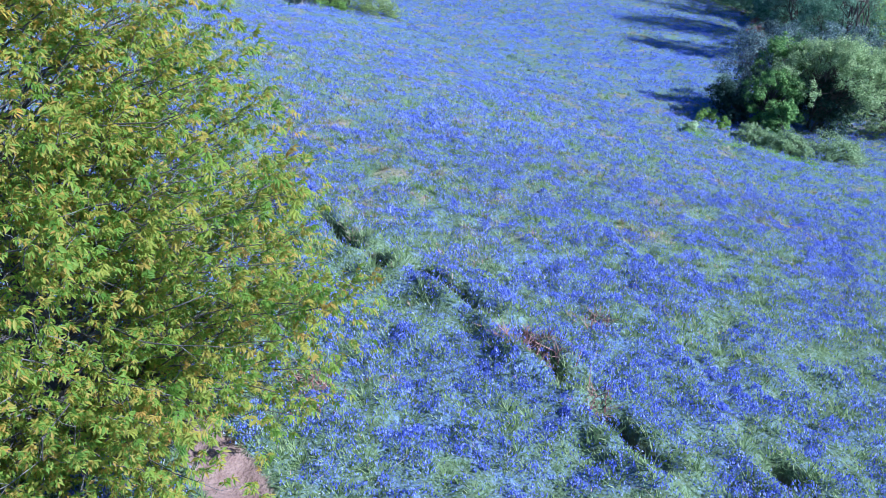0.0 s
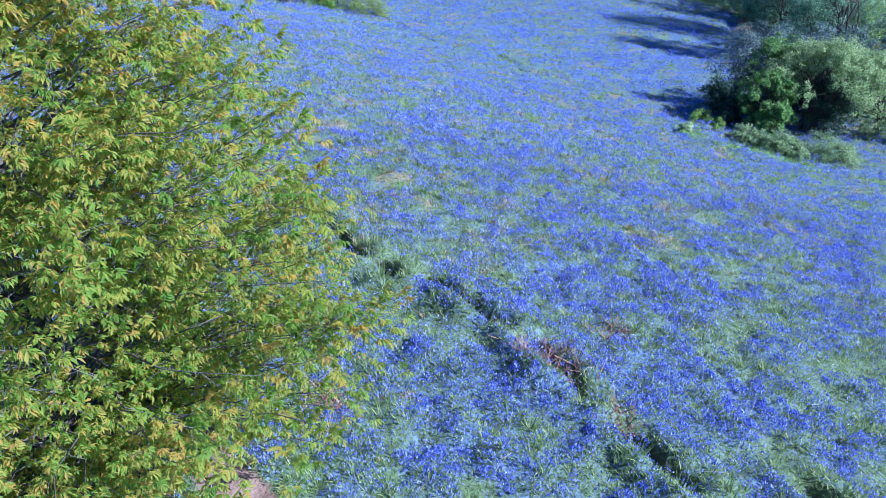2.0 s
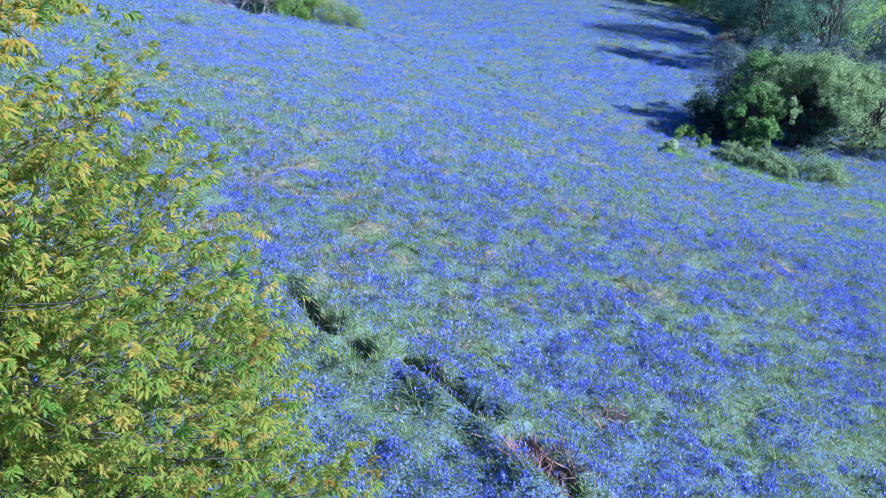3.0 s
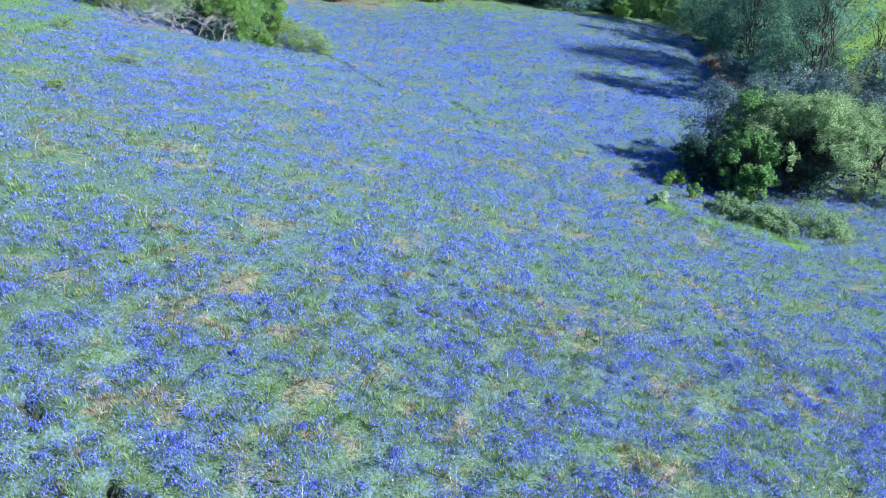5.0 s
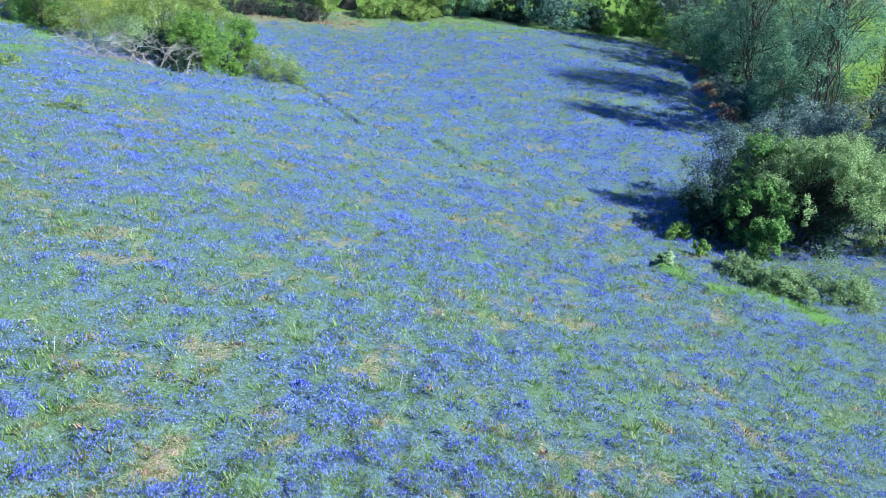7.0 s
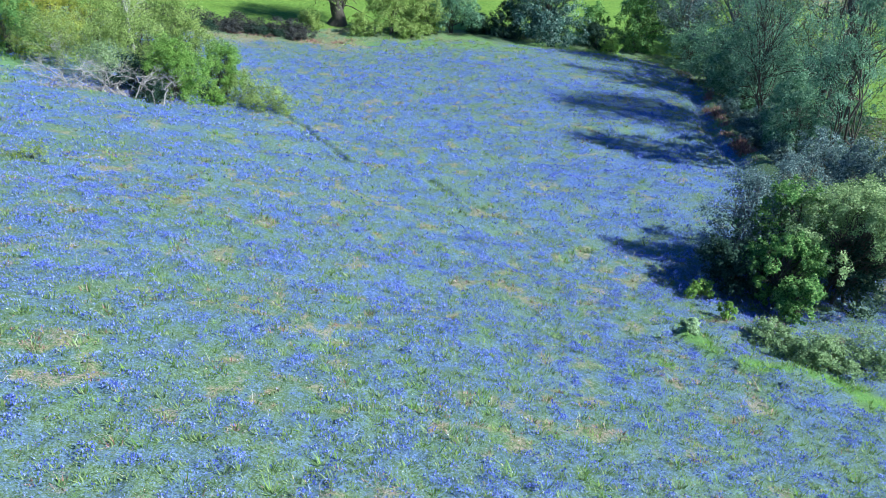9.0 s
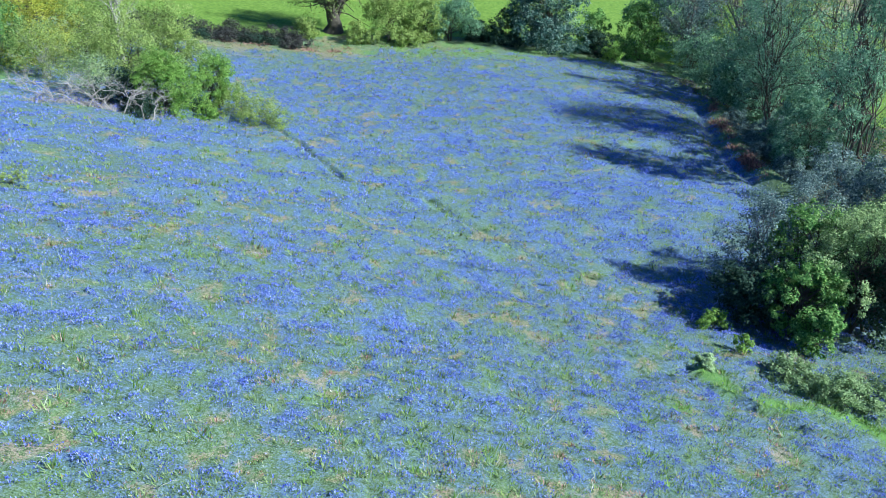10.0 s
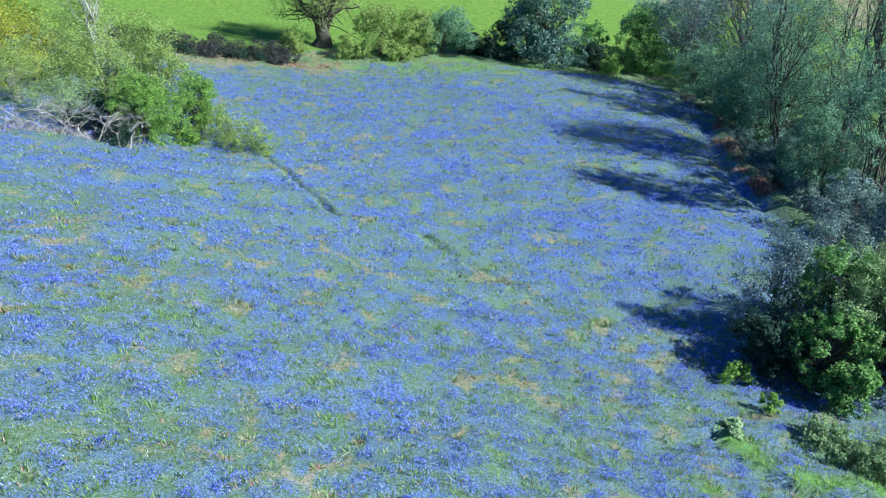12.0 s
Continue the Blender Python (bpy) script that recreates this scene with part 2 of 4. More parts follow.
def ground_height(x, y):
    x, y = np.asarray(x, float), np.asarray(y, float)
    z = lie(x, y)
    near = (1 - step(30, 52, y)) * (0.3 + 0.7 * step(1, 7, y))
    z = z + near * (0.22 * (cloud(x, y, 1.3, 2) - 0.5) + 0.18 * (value_noise(x, y, 0.55, 9) - 0.5) + 0.12 * (value_noise(x, y, 0.33, 10) - 0.5))
    # low steps trodden along the slope
    z = z + (1 - near) * (0.12 * (cloud(x, y, 3.0, 2) - 0.5) + 0.36 * (value_noise(x * 0.25 + 0.1 * y, y, 2.1, 14) - 0.5) + 0.28 * (value_noise(x * 0.4, y + 0.12 * x, 1.1, 15) - 0.5) + 0.12 * (value_noise(x, y, 1.3, 16) - 0.5)) * (1 - 0.6 * step(118, 126, y))
    wx, wy = x + 0.16 * (value_noise(x, y, 0.5, 51) - 0.5), y + 0.16 * (value_noise(x, y, 0.5, 52) - 0.5)
    for line, deep, wide, least in ((RUT, 0.10, 0.16, 0.2), (RUT_LOW, 0.12, 0.16, 0.4), *[(slot, 0.42, 0.10, 1.0) for slot in SLOTS], (TRACK, 0.26, 0.2, 0.75), (SHELF, 0.55, 0.4, 0.6)):
        d, s = from_line(wx, wy, line)
        broken = least + (1.15 - least) * step(0.42, 0.66, value_noise(x, y, 1.1, 31))
        z = z - deep * broken * np.exp(-(d / wide) ** 2) + deep * 0.4 * broken * np.exp(-((d - 0.5) / 0.3) ** 2)
    d, s = from_line(x, y, DITCH)
    z = z - 0.45 * np.exp(-(d / 0.6) ** 2) + 0.55 * np.exp(-((d - 1.9) / 0.9) ** 2) * (s < 0)
    d, s = from_line(x, y, PATH)
    return z - 0.10 * np.exp(-(d / 0.5) ** 4)


def gaping(x, y):
    """1 where the trodden slots keep the growth away, else 0."""
    d = np.full(np.shape(x), 1e9)
    for slot in SLOTS:
        d = np.minimum(d, from_line(x, y, slot)[0])
    return 0.9 * step(0.22, 0.06, d)


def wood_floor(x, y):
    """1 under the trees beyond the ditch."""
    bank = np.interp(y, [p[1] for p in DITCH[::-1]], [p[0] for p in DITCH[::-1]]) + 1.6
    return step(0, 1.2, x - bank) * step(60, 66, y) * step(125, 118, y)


BARE = [(-7.3, 27.0, 0.6), (-5.4, 25.5, 0.6), (-4.1, 27.5, 0.5), (-4.2, 26.1, 0.6), (7.7, 25.5, 0.7), (6.5, 28.4, 0.6), (3.0, 26.5, 0.4), (-1.4, 25.4, 0.6), (1.0, 31.2, 0.7), (-1.9, 39.6, 0.8), (-3.7, 41.8, 0.8), (-10.7, 37.7, 0.7), (10.5, 37.1, 1.2), (5.4, 30.2, 0.5), (9.0, 28.4, 0.5),
        (-8.0, 118.2, 3.0), (-12.0, 119.6, 3.0), (-3.2, 118.4, 2.6), (-16.0, 119.0, 3.0), (-6.4, 96.8, 1.3), (19.5, 85.0, 1.7), (13.7, 60.3, 1.4), (13.7, 47.3, 1.0), (-1.9, 40.7, 0.9), (10.6, 37.2, 1.2), (-3.6, 42.3, 0.8), (7.8, 25.8, 1.3), (-4.0, 27.9, 1.2),
        (12.2, 71.7, 1.3), (4.9, 62.4, 0.9), (-4.7, 31.5, 1.0), (-6.5, 34.4, 1.0), (5.2, 30.6, 0.8), (6.1, 28.5, 0.7), (3.6, 24.0, 0.9), (-0.9, 11.6, 0.5), (1.7, 13.6, 0.5),
        (-8.1, 27.6, 0.8), (7.6, 25.7, 1.0), (-4.2, 26.3, 0.7), (2.8, 24.2, 0.6), (-18.0, 52.7, 1.6), (-17.0, 57.0, 1.2), (-22.1, 52.7, 1.6), (-14.5, 44.0, 1.0)]


def cover(x, y):
    """How much of bluebell, dry litter, lush grass, pasture and trodden soil the ground bears."""
    x, y = np.asarray(x, float), np.asarray(y, float)
    edge, side = from_line(x, y, MARGIN)
    beyond = side < 0
    pasture = np.where(beyond, step(6.0, 8.0, edge), 0)
    dry = 0.75 * step(0.42, 0.62, cloud(x, y, 2.0, 11)) * step(0.45, 0.66, cloud(x, y, 0.6, 12)) * step(12, 24, y)
    for a, b, r in BARE:
        d = np.hypot(x - a, (y - b) * 0.8) + 0.8 * (value_noise(x, y, 0.6, 17) - 0.5) * r
        dry = np.maximum(dry, 0.85 * step(r * 1.2, r * 0.1, d) * step(0.25, 0.7, cloud(x, y, 0.5, 19)))
    dry = np.maximum(dry, (0.45 + 0.3 * step(8, -2, x)) * np.where(beyond, 1, np.exp(-(edge / 6.0) ** 2)) * step(0.25, 0.6, cloud(x, y, 2.0, 5)))
    dry = np.maximum(dry, 0.8 * step(176, 182, y + 0.2 * x) * step(10, 16, x))
    pasture = pasture * (1 - 0.9 * step(176, 182, y + 0.2 * x) * step(10, 16, x))
    moss = np.minimum(from_line(x, y, [(15.7, 51.5), (16.2, 50.7), (17.0, 49.9), (18.2, 49.1), (19.6, 48.8)])[0],
                      from_line(x, y, [(21.2, 48.7), (22.0, 47.6), (22.6, 46.4), (23.6, 45.5), (26.0, 43.5)])[0])
    moss = np.minimum(moss, np.hypot(x - 13.4, y - 47.5) + 0.3)
    lush = 0.95 * step(0.95, 0.15, moss + 1.0 * (value_noise(x, y, 0.9, 23) - 0.45))
    lush = np.maximum(lush, np.maximum(step(-21, -25, x + 0.06 * (y - 70)) * step(55, 62, y) * 0.65, step(-14, -18, x + 0.05 * (y - 55)) * step(40, 47, y) * step(66, 60, y) * 0.42) * step(0.35, 0.6, cloud(x, y, 2.2, 81)))
    lush = np.maximum(lush, 0.38 * step(0.54, 0.72, cloud(x, y, 0.8, 71)) * step(14, 24, y) * (y < 118))
    lush = np.maximum(lush, (0.7 - 0.55 * step(4, -4, x)) * np.exp(-(edge / 6.0) ** 2) * step(0.4, 0.6, cloud(x, y, 1.6, 83)) * (1 - pasture))
    soil, s = from_line(x, y, PATH)
    soil = step(0.52, 0.36, soil + 0.25 * (value_noise(x, y, 0.5, 41) - 0.5))
    blue = 0.27 + 0.46 * step(0.33, 0.62, cloud(x, y, 0.6, 6)) + 0.18 * step(0.3, 0.7, cloud(x, y, 4.0, 1)) + 0.07 * step(16, 24, y) * step(44, 34, y) + 0.07 * step(30, 70, y)
    for line, wide in ((RUT, 0.22), (RUT_LOW, 0.15), (TRACK, 0.22)):
        d, s = from_line(x, y, line)
        blue = blue * (1 - (0.8 if line is not TRACK else 0.55) * np.exp(-(d / wide) ** 2))
    bank = np.interp(y, [p[1] for p in DITCH[::-1]], [p[0] for p in DITCH[::-1]]) + 0.8
    blue = blue * np.where((x > bank) & (y > 62) & (y < 106), 0.15, 1)
    blue = blue * (1 - 0.7 * dry) * (1 - 0.85 * lush) * (1 - pasture) * (1 - soil) * np.where(beyond, 0.25, 1)
    return blue, dry, lush, pasture, soil


# ---- ground ----
def thick(x, y):
    """How fully the growth is built: fully over the open slope, thinning out to the sides."""
    lo, hi = -5 - 0.34 * y, np.minimum(4 + 0.54 * y, 41)
    return step(-7, 0, x - lo) * step(-7, 0, hi - x) * step(1, 8, y)


def spaced(*marks):
    """Grid lines through the marks (place, spacing up to it), growing outwards beyond the last."""
    out = [marks[0][0]]
    for stop, gap in marks[1:]:
        n = max(1, round((stop - out[-1]) / gap))
        out += list(np.linspace(out[-1], stop, n + 1)[1:])
    return out


def fading(start, stop, gap, grow=1.15):
    out, sign = [], 1 if stop > start else -1
    while start * sign < stop * sign:
        start += sign * gap
        gap = min(gap * grow, 400)
        out.append(start)
    return out


def build_ground():
    xs = fading(-40, -2600, 0.7)[::-1] + spaced((-40, 0), (-9, 0.6), (-7, 0.25), (6, 0.13), (14, 0.25), (46, 0.6)) + fading(46, 2600, 0.7)
    ys = fading(7, -1500, 0.4)[::-1] + spaced((7, 0), (9.5, 0.2), (22, 0.14), (30, 0.24), (95, 0.42), (135, 0.8)) + fading(135, 3200, 1.0)
    X, Y = np.meshgrid(xs, ys)
    Z = ground_height(X, Y)
    v = np.stack([X, Y, Z], -1).reshape(-1, 3)
    ny, nx = X.shape
    i = (np.arange(ny - 1)[:, None] * nx + np.arange(nx - 1)[None]).ravel()
    me = mesh_of("ground", v, np.stack([i, i + 1, i + nx + 1, i + nx], -1), GROUND)
    blue, *others = cover(X, Y)
    # first mask paints shade into slots and near gaps, and a dark wood floor
    for name, values in zip(("earth_shade", "blue", "dry", "lush", "pasture", "soil"), (np.maximum(gaping(X, Y), np.maximum(0.18 * (1 - step(24, 46, Y)) * thick(X, Y), 0.85 * wood_floor(X, Y))), blue * (0.55 + 0.35 * np.maximum(step(20, 80, Y), 1 - thick(X, Y))), *others)):
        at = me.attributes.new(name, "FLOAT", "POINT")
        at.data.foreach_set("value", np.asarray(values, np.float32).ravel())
    me.polygons.foreach_set("use_smooth", np.ones(len(me.polygons), bool))
    return tagged(new("ground", me), "sloping bluebell meadow with dry bracken litter and pasture beyond", "ground", kind="structure")


def ground_material():
    m = bpy.data.materials.new("meadow_ground")
    m.use_nodes = True
    nt = m.node_tree
    n, l = nt.nodes, nt.links
    b = n["Principled BSDF"]
    b.inputs["Roughness"].default_value, b.inputs["Specular IOR Level"].default_value = 0.85, 0.15
    co = n.new("ShaderNodeTexCoord")

    def noise_tex(scale, detail=5.0):
        t = n.new("ShaderNodeTexNoise")
        t.inputs["Scale"].default_value, t.inputs["Detail"].default_value = scale, detail
        l.new(co.outputs["Object"], t.inputs["Vector"])
        return t.outputs["Fac"]

    def ramp(value, *stops):
        r = n.new("ShaderNodeValToRGB")
        while len(r.color_ramp.elements) < len(stops):
            r.color_ramp.elements.new(0.5)
        for e, (p, c) in zip(r.color_ramp.elements, stops):
            e.position, e.color = p, (*c, 1)
        l.new(value, r.inputs["Fac"])
        return r.outputs["Color"]

    def mixed(fac, a, c):
        x = n.new("ShaderNodeMix")
        x.data_type = "RGBA"
        l.new(fac, x.inputs["Factor"])
        l.new(a, x.inputs[6])
        l.new(c, x.inputs[7])
        return x.outputs[2]

    def mask(name, fine, lo=0.35, hi=0.65):
        a = n.new("ShaderNodeAttribute")
        a.attribute_name = name
        s = n.new("ShaderNodeMath")
        s.operation = "ADD"
        l.new(a.outputs["Fac"], s.inputs[0])
        l.new(fine, s.inputs[1])
        r = n.new("ShaderNodeMapRange")
        r.inputs["From Min"].default_value, r.inputs["From Max"].default_value = lo + 0.5, hi + 0.5
        l.new(s.outputs[0], r.inputs["Value"])
        return r.outputs["Result"]

    def cells(scale):
        v, sep = n.new("ShaderNodeTexVoronoi"), n.new("ShaderNodeSeparateColor")
        v.inputs["Scale"].default_value = scale
        l.new(co.outputs["Object"], v.inputs["Vector"])
        l.new(v.outputs["Color"], sep.inputs["Color"])
        return sep.outputs["Red"]

    def blend(a, c, share):
        x = n.new("ShaderNodeMix")
        x.inputs["Factor"].default_value = share
        l.new(a, x.inputs["A"])
        l.new(c, x.inputs["B"])
        return x.outputs["Result"]

    fine, mid = noise_tex(24, 6), noise_tex(2.2)
    speck = blend(blend(cells(8), cells(28), 0.6), noise_tex(9, 4), 0.25)
    grass = ramp(blend(fine, speck, 0.5), (0.3, (0.05, 0.08, 0.035)), (0.5, (0.15, 0.215, 0.09)), (0.7, (0.275, 0.35, 0.16)))
    blue = ramp(blend(noise_tex(15, 10), cells(21), 0.5), (0.25, (0.02, 0.04, 0.16)), (0.5, (0.085, 0.14, 0.42)), (0.75, (0.24, 0.31, 0.67)))
    dry = ramp(fine, (0.3, (0.22, 0.12, 0.07)), (0.55, (0.47, 0.32, 0.20)), (0.75, (0.62, 0.47, 0.33)))
    lush = ramp(fine, (0.3, (0.06, 0.13, 0.03)), (0.5, (0.15, 0.28, 0.06)), (0.7, (0.27, 0.42, 0.10)))
    pasture = ramp(mid, (0.3, (0.11, 0.18, 0.027)), (0.55, (0.17, 0.265, 0.035)), (0.75, (0.23, 0.31, 0.06)))
    # near-black ground colour, standing for shade in the slots and between near tussocks
    earth_shade = ramp(noise_tex(11, 6), (0.3, (0.03, 0.028, 0.018)), (0.7, (0.11, 0.105, 0.06)))
    soil = ramp(noise_tex(5, 8), (0.3, (0.22, 0.14, 0.11)), (0.7, (0.34, 0.24, 0.19)))
    c = mixed(mask("blue", speck, 0.15, 0.95), grass, blue)
    c = mixed(mask("earth_shade", noise_tex(7, 5), 0.1, 0.9), c, earth_shade)
    c = mixed(mask("dry", speck, 0.5, 1.2), c, dry)
    c = mixed(mask("lush", fine, 0.3, 1.0), c, lush)
    c = mixed(mask("pasture", mid, 0.3, 0.7), c, pasture)
    c = mixed(mask("soil", fine, 0.3, 0.7), c, soil)
    l.new(c, b.inputs["Base Color"])
    bp = n.new("ShaderNodeBump")
    bp.inputs["Strength"].default_value, bp.inputs["Distance"].default_value = 0.6, 0.16
    l.new(blend(noise_tex(4.5, 3), noise_tex(16, 6), 0.5), bp.inputs["Height"])
    l.new(bp.outputs["Normal"], b.inputs["Normal"])
    return m


GROUND = ground_material()
build_ground()


# ---- trees and shrubs ----
def blobs_of(base, height, spread, low, count, rng, lean=(0, 0), lump=1.0):
    """Uneven clumps that fill an egg-shaped crown."""
    out = []
    mid = (low + height) / 2
    for k in range(count):
        th = rng.uniform(0, 2 * np.pi)
        h = rng.uniform(0, 1)
        reach = np.sin(np.pi * (0.18 + 0.78 * h)) ** 0.7 * spread * rng.uniform(0.35, 0.85)
        z = low + (height - low) * h
        c = np.array([base[0] + np.cos(th) * reach + lean[0] * h, base[1] + np.sin(th) * reach + lean[1] * h, base[2] + z])
        out.append((c, spread * lump * rng.uniform(0.26, 0.46)))
    return out


def tree(name, x, y, height, spread, mat, label, category="tree", low=1.0, trunk=0.15, bark=BARK, count=22, n=9000, leaf=0.22, seed=1, stems=1, lean=(0, 0), fork=0.45, thin=0.0, group="", slim=0.45, lump=1.0):
    """A tree or shrub: trunk with its limbs and twigs, and a crown of many leaves in uneven clumps."""
    rng = np.random.default_rng(seed)
    z = float(ground_height(x, y)) - 0.1
    holder = tagged(new(name), label, category, group)
    holder.location = (x, y, z)
    zero = np.zeros(3)
    blobs = blobs_of(zero, height, spread, low, count, rng, lean, lump)
    paths = []
    tops = []
    for s in range(stems):
        a = np.array([rng.normal(0, 0.12 * spread), rng.normal(0, 0.12 * spread), 0]) if stems > 1 else zero
        b = np.array([lean[0] * 0.8 + rng.normal(0, 0.12 + 0.2 * (stems > 1)) * spread * 0.6, lean[1] * 0.8 + rng.normal(0, 0.15) * spread * 0.6, height * (0.85 if stems == 1 else rng.uniform(0.55, 0.85))])
        p, r = bough(a, b, trunk * (1.0 if stems == 1 else 0.6), trunk * 0.12, rng, wander=0.05, n=10)
        r[0] *= 1.35
        paths.append((p, r))
        tops.append(p)
    for c, rad in blobs:
        p = tops[rng.integers(len(tops))]
        k = int(np.clip(len(p) * rng.uniform(fork - 0.25, fork + 0.35), 1, len(p) - 2))
        if p[k][2] > c[2] + rad * 0.3:
            k = max(1, k // 2)
        limb, r = bough(p[k], c, trunk * (0.38 if y < 75 or trunk > 0.9 else 0.24), trunk * 0.06, rng, sag=0.06, n=6)
        paths.append((limb, r))
        for q in range(2 + int(5 * thin)):
            end = c + rng.normal(0, 0.55, 3) * rad
            paths.append(bough(limb[rng.integers(2, 5)], end, trunk * (0.12 if y < 75 else 0.08), trunk * 0.03, rng, n=4))
    v, f = tubes(paths, 4)
    v0, f0 = tubes(paths[:stems], 8)
    piece("trunk", mesh_of("trunk", np.concatenate([v0, v]), np.concatenate([f0, f + len(v0)]), bark), holder)
    share = np.array([rad ** 2 for c, rad in blobs])
    share = share / share.sum()
    V, F, at = [], [], 0
    for (c, rad), s in zip(blobs, share):
        k = max(20, int(n * s * (1.4 if y < 75 else 0.85)))
        tufts = max(8, k // 40)
        sub = c + unit(rng.normal(0, 1, (tufts, 3)) + [0, 0, 0.25]) * (rad * rng.uniform(0.45, 1.0, (tufts, 1)) ** 0.6) * [1, 1, 0.85]
        spot = sub[rng.integers(0, len(sub), k)] + rng.normal(0, 0.13 + 0.1 * thin, (k, 3)) * rad
        spot[:, 2] = np.maximum(spot[:, 2], 0.15)
        lv, lf = leaves(spot, unit(spot - c) + [0, 0, 0.2], leaf * (0.7 if y < 75 else 1.0), rng, slim=slim, corners=4 if y < 75 else 3)
        V.append(lv)
        F.append(lf + at)
        at += len(lv)
    piece("crown", mesh_of("crown", np.concatenate(V), np.concatenate(F), mat), holder)
    return holder


# right-hand thicket at the foot of the slope
tree("hawthorn_bush", 23.0, 56.8, 4.4, 2.5, HAWTHORN, "bright green hawthorn bush at the meadow's edge", "bush", low=0.7, trunk=0.16, count=40, n=12500, leaf=0.15, seed=3, stems=4, lump=0.6)
tree("sallow_bush", 27.2, 57.4, 6.3, 4.5, SALLOW, "broad pale yellow-green sallow arching over a dark hollow", "bush", low=3.0, trunk=0.16, count=70, n=26000, leaf=0.14, seed=4, stems=5, lump=0.55)
tree("sallow_bush", 30.2, 62.4, 4.8, 2.8, SALLOW, "pale grey-green sallow bush behind the hawthorn", "bush", low=0.9, trunk=0.16, count=24, n=11000, leaf=0.19, seed=5, stems=4)
tree("grey_willow", 22.4, 61.4, 5.8, 2.7, GREY_WILLOW, "grey willow with thin twigs and sparse silvery leaves", "bush", low=0.8, trunk=0.1, bark=GREY_BARK, count=44, n=6500, leaf=0.13, seed=6, stems=9, thin=0.7, lump=0.7)
tree("grey_willow", 26.0, 63.4, 6.4, 2.6, GREY_WILLOW, "grey willow with upright thin twigs and sparse leaves", "bush", low=1.0, trunk=0.1, bark=GREY_BARK, count=40, n=4200, leaf=0.13, seed=7, stems=9, thin=0.8, lump=0.7)
tree("hawthorn_bush", 24.6, 60.2, 6.0, 3.0, HAWTHORN, "green hawthorn bush in the middle of the thicket", "bush", low=0.3, trunk=0.16, count=50, n=13000, leaf=0.15, seed=90, stems=4, lump=0.65)
tree("sallow_bush", 32.4, 58.2, 5.8, 4.0, SALLOW, "broad pale green sallow bush beside the brook", "bush", low=0.5, trunk=0.16, count=50, n=14000, leaf=0.15, seed=91, stems=4, lump=0.6)
tree("hawthorn_bush", 23.0, 54.9, 2.3, 1.4, HAWTHORN, "low grey-green hawthorn bush before the thicket", "bush", low=0.2, trunk=0.1, count=24, n=5000, leaf=0.15, seed=92, stems=5)
tree("hazel_bush", 40.5, 100.5, 5.0, 3.2, ALDER, "dark hazel bush on the ditch bank", "bush", low=0.3, trunk=0.15, count=30, n=12000, leaf=0.24, seed=93, stems=4)
tree("hazel_bush", 37.0, 83.6, 6.5, 3.2, ALDER, "grey-green hazel bush above the ditch", "bush", low=0.3, trunk=0.15, count=30, n=12000, leaf=0.22, seed=94, stems=4)
tree("bramble_patch", 21.8, 49.8, 0.9, 1.7, BRAMBLE, "low pale green bramble patch at the ditch", "bush", low=0.2, trunk=0.03, count=26, n=7000, leaf=0.13, seed=8, stems=6)
tree("bramble_patch", 25.0, 49.9, 1.1, 2.1, BRAMBLE, "low pale green bramble patch beside the bushes", "bush", low=0.2, trunk=0.03, count=24, n=6000, leaf=0.13, seed=9, stems=6)
# dark bush added in place of the deep shade below willow and hawthorn
tree("shade_bush", 21.2, 58.4, 3.6, 2.2, DARK, "added dark low bush standing for shade at the thicket's corner", "bush", low=0.2, trunk=0.08, count=20, n=5000, leaf=0.18, seed=99, stems=5)
tree("sapling", 18.8, 57.0, 0.9, 1.0, FRESH, "small fresh green sapling at the thicket's foot", "bush", low=0.2, trunk=0.03, count=10, n=1500, leaf=0.13, seed=10, stems=3)
tree("sapling", 18.9, 54.2, 0.9, 0.6, FRESH, "small fresh green sapling in the bluebells", "bush", low=0.2, trunk=0.03, count=10, n=1000, leaf=0.13, seed=11, stems=3)
tree("bramble_patch", 20.3, 51.8, 0.9, 1.3, BRAMBLE, "low pale bramble patch at the end of the green strip", "bush", low=0.1, trunk=0.03, count=20, n=3000, leaf=0.13, seed=95, stems=6)
tree("pale_herb", 16.3, 52.4, 0.55, 0.4, PALE_HERB, "pale green leafy herb clump at the wet edge", "plant", low=0.1, trunk=0.02, count=14, n=1300, leaf=0.14, seed=130, stems=5)
tree("pale_herb", 16.1, 51.8, 0.45, 0.35, PALE_HERB, "pale green leafy herb clump beside the green strip", "plant", low=0.1, trunk=0.02, count=12, n=1000, leaf=0.14, seed=131, stems=5)
# added dark core; its leaf colour makes the shade of the hollow
tree("shade_bush", 27.4, 58.4, 3.6, 3.0, DARK, "added dark bush standing for shade inside the thicket", "bush", low=0.1, trunk=0.1, count=26, n=8000, leaf=0.18, seed=132, stems=5)
tree("willow_scrub", 35.5, 71.0, 4.5, 3.0, GREY_WILLOW, "grey willow scrub along the brook", "bush", low=0.2, trunk=0.1, bark=GREY_BARK, count=26, n=7000, leaf=0.2, seed=133, stems=6)
tree("willow_scrub", 33.5, 65.0, 4.5, 2.8, SALLOW, "pale willow scrub behind the sallows", "bush", low=0.2, trunk=0.1, bark=GREY_BARK, count=26, n=7000, leaf=0.2, seed=134, stems=6)
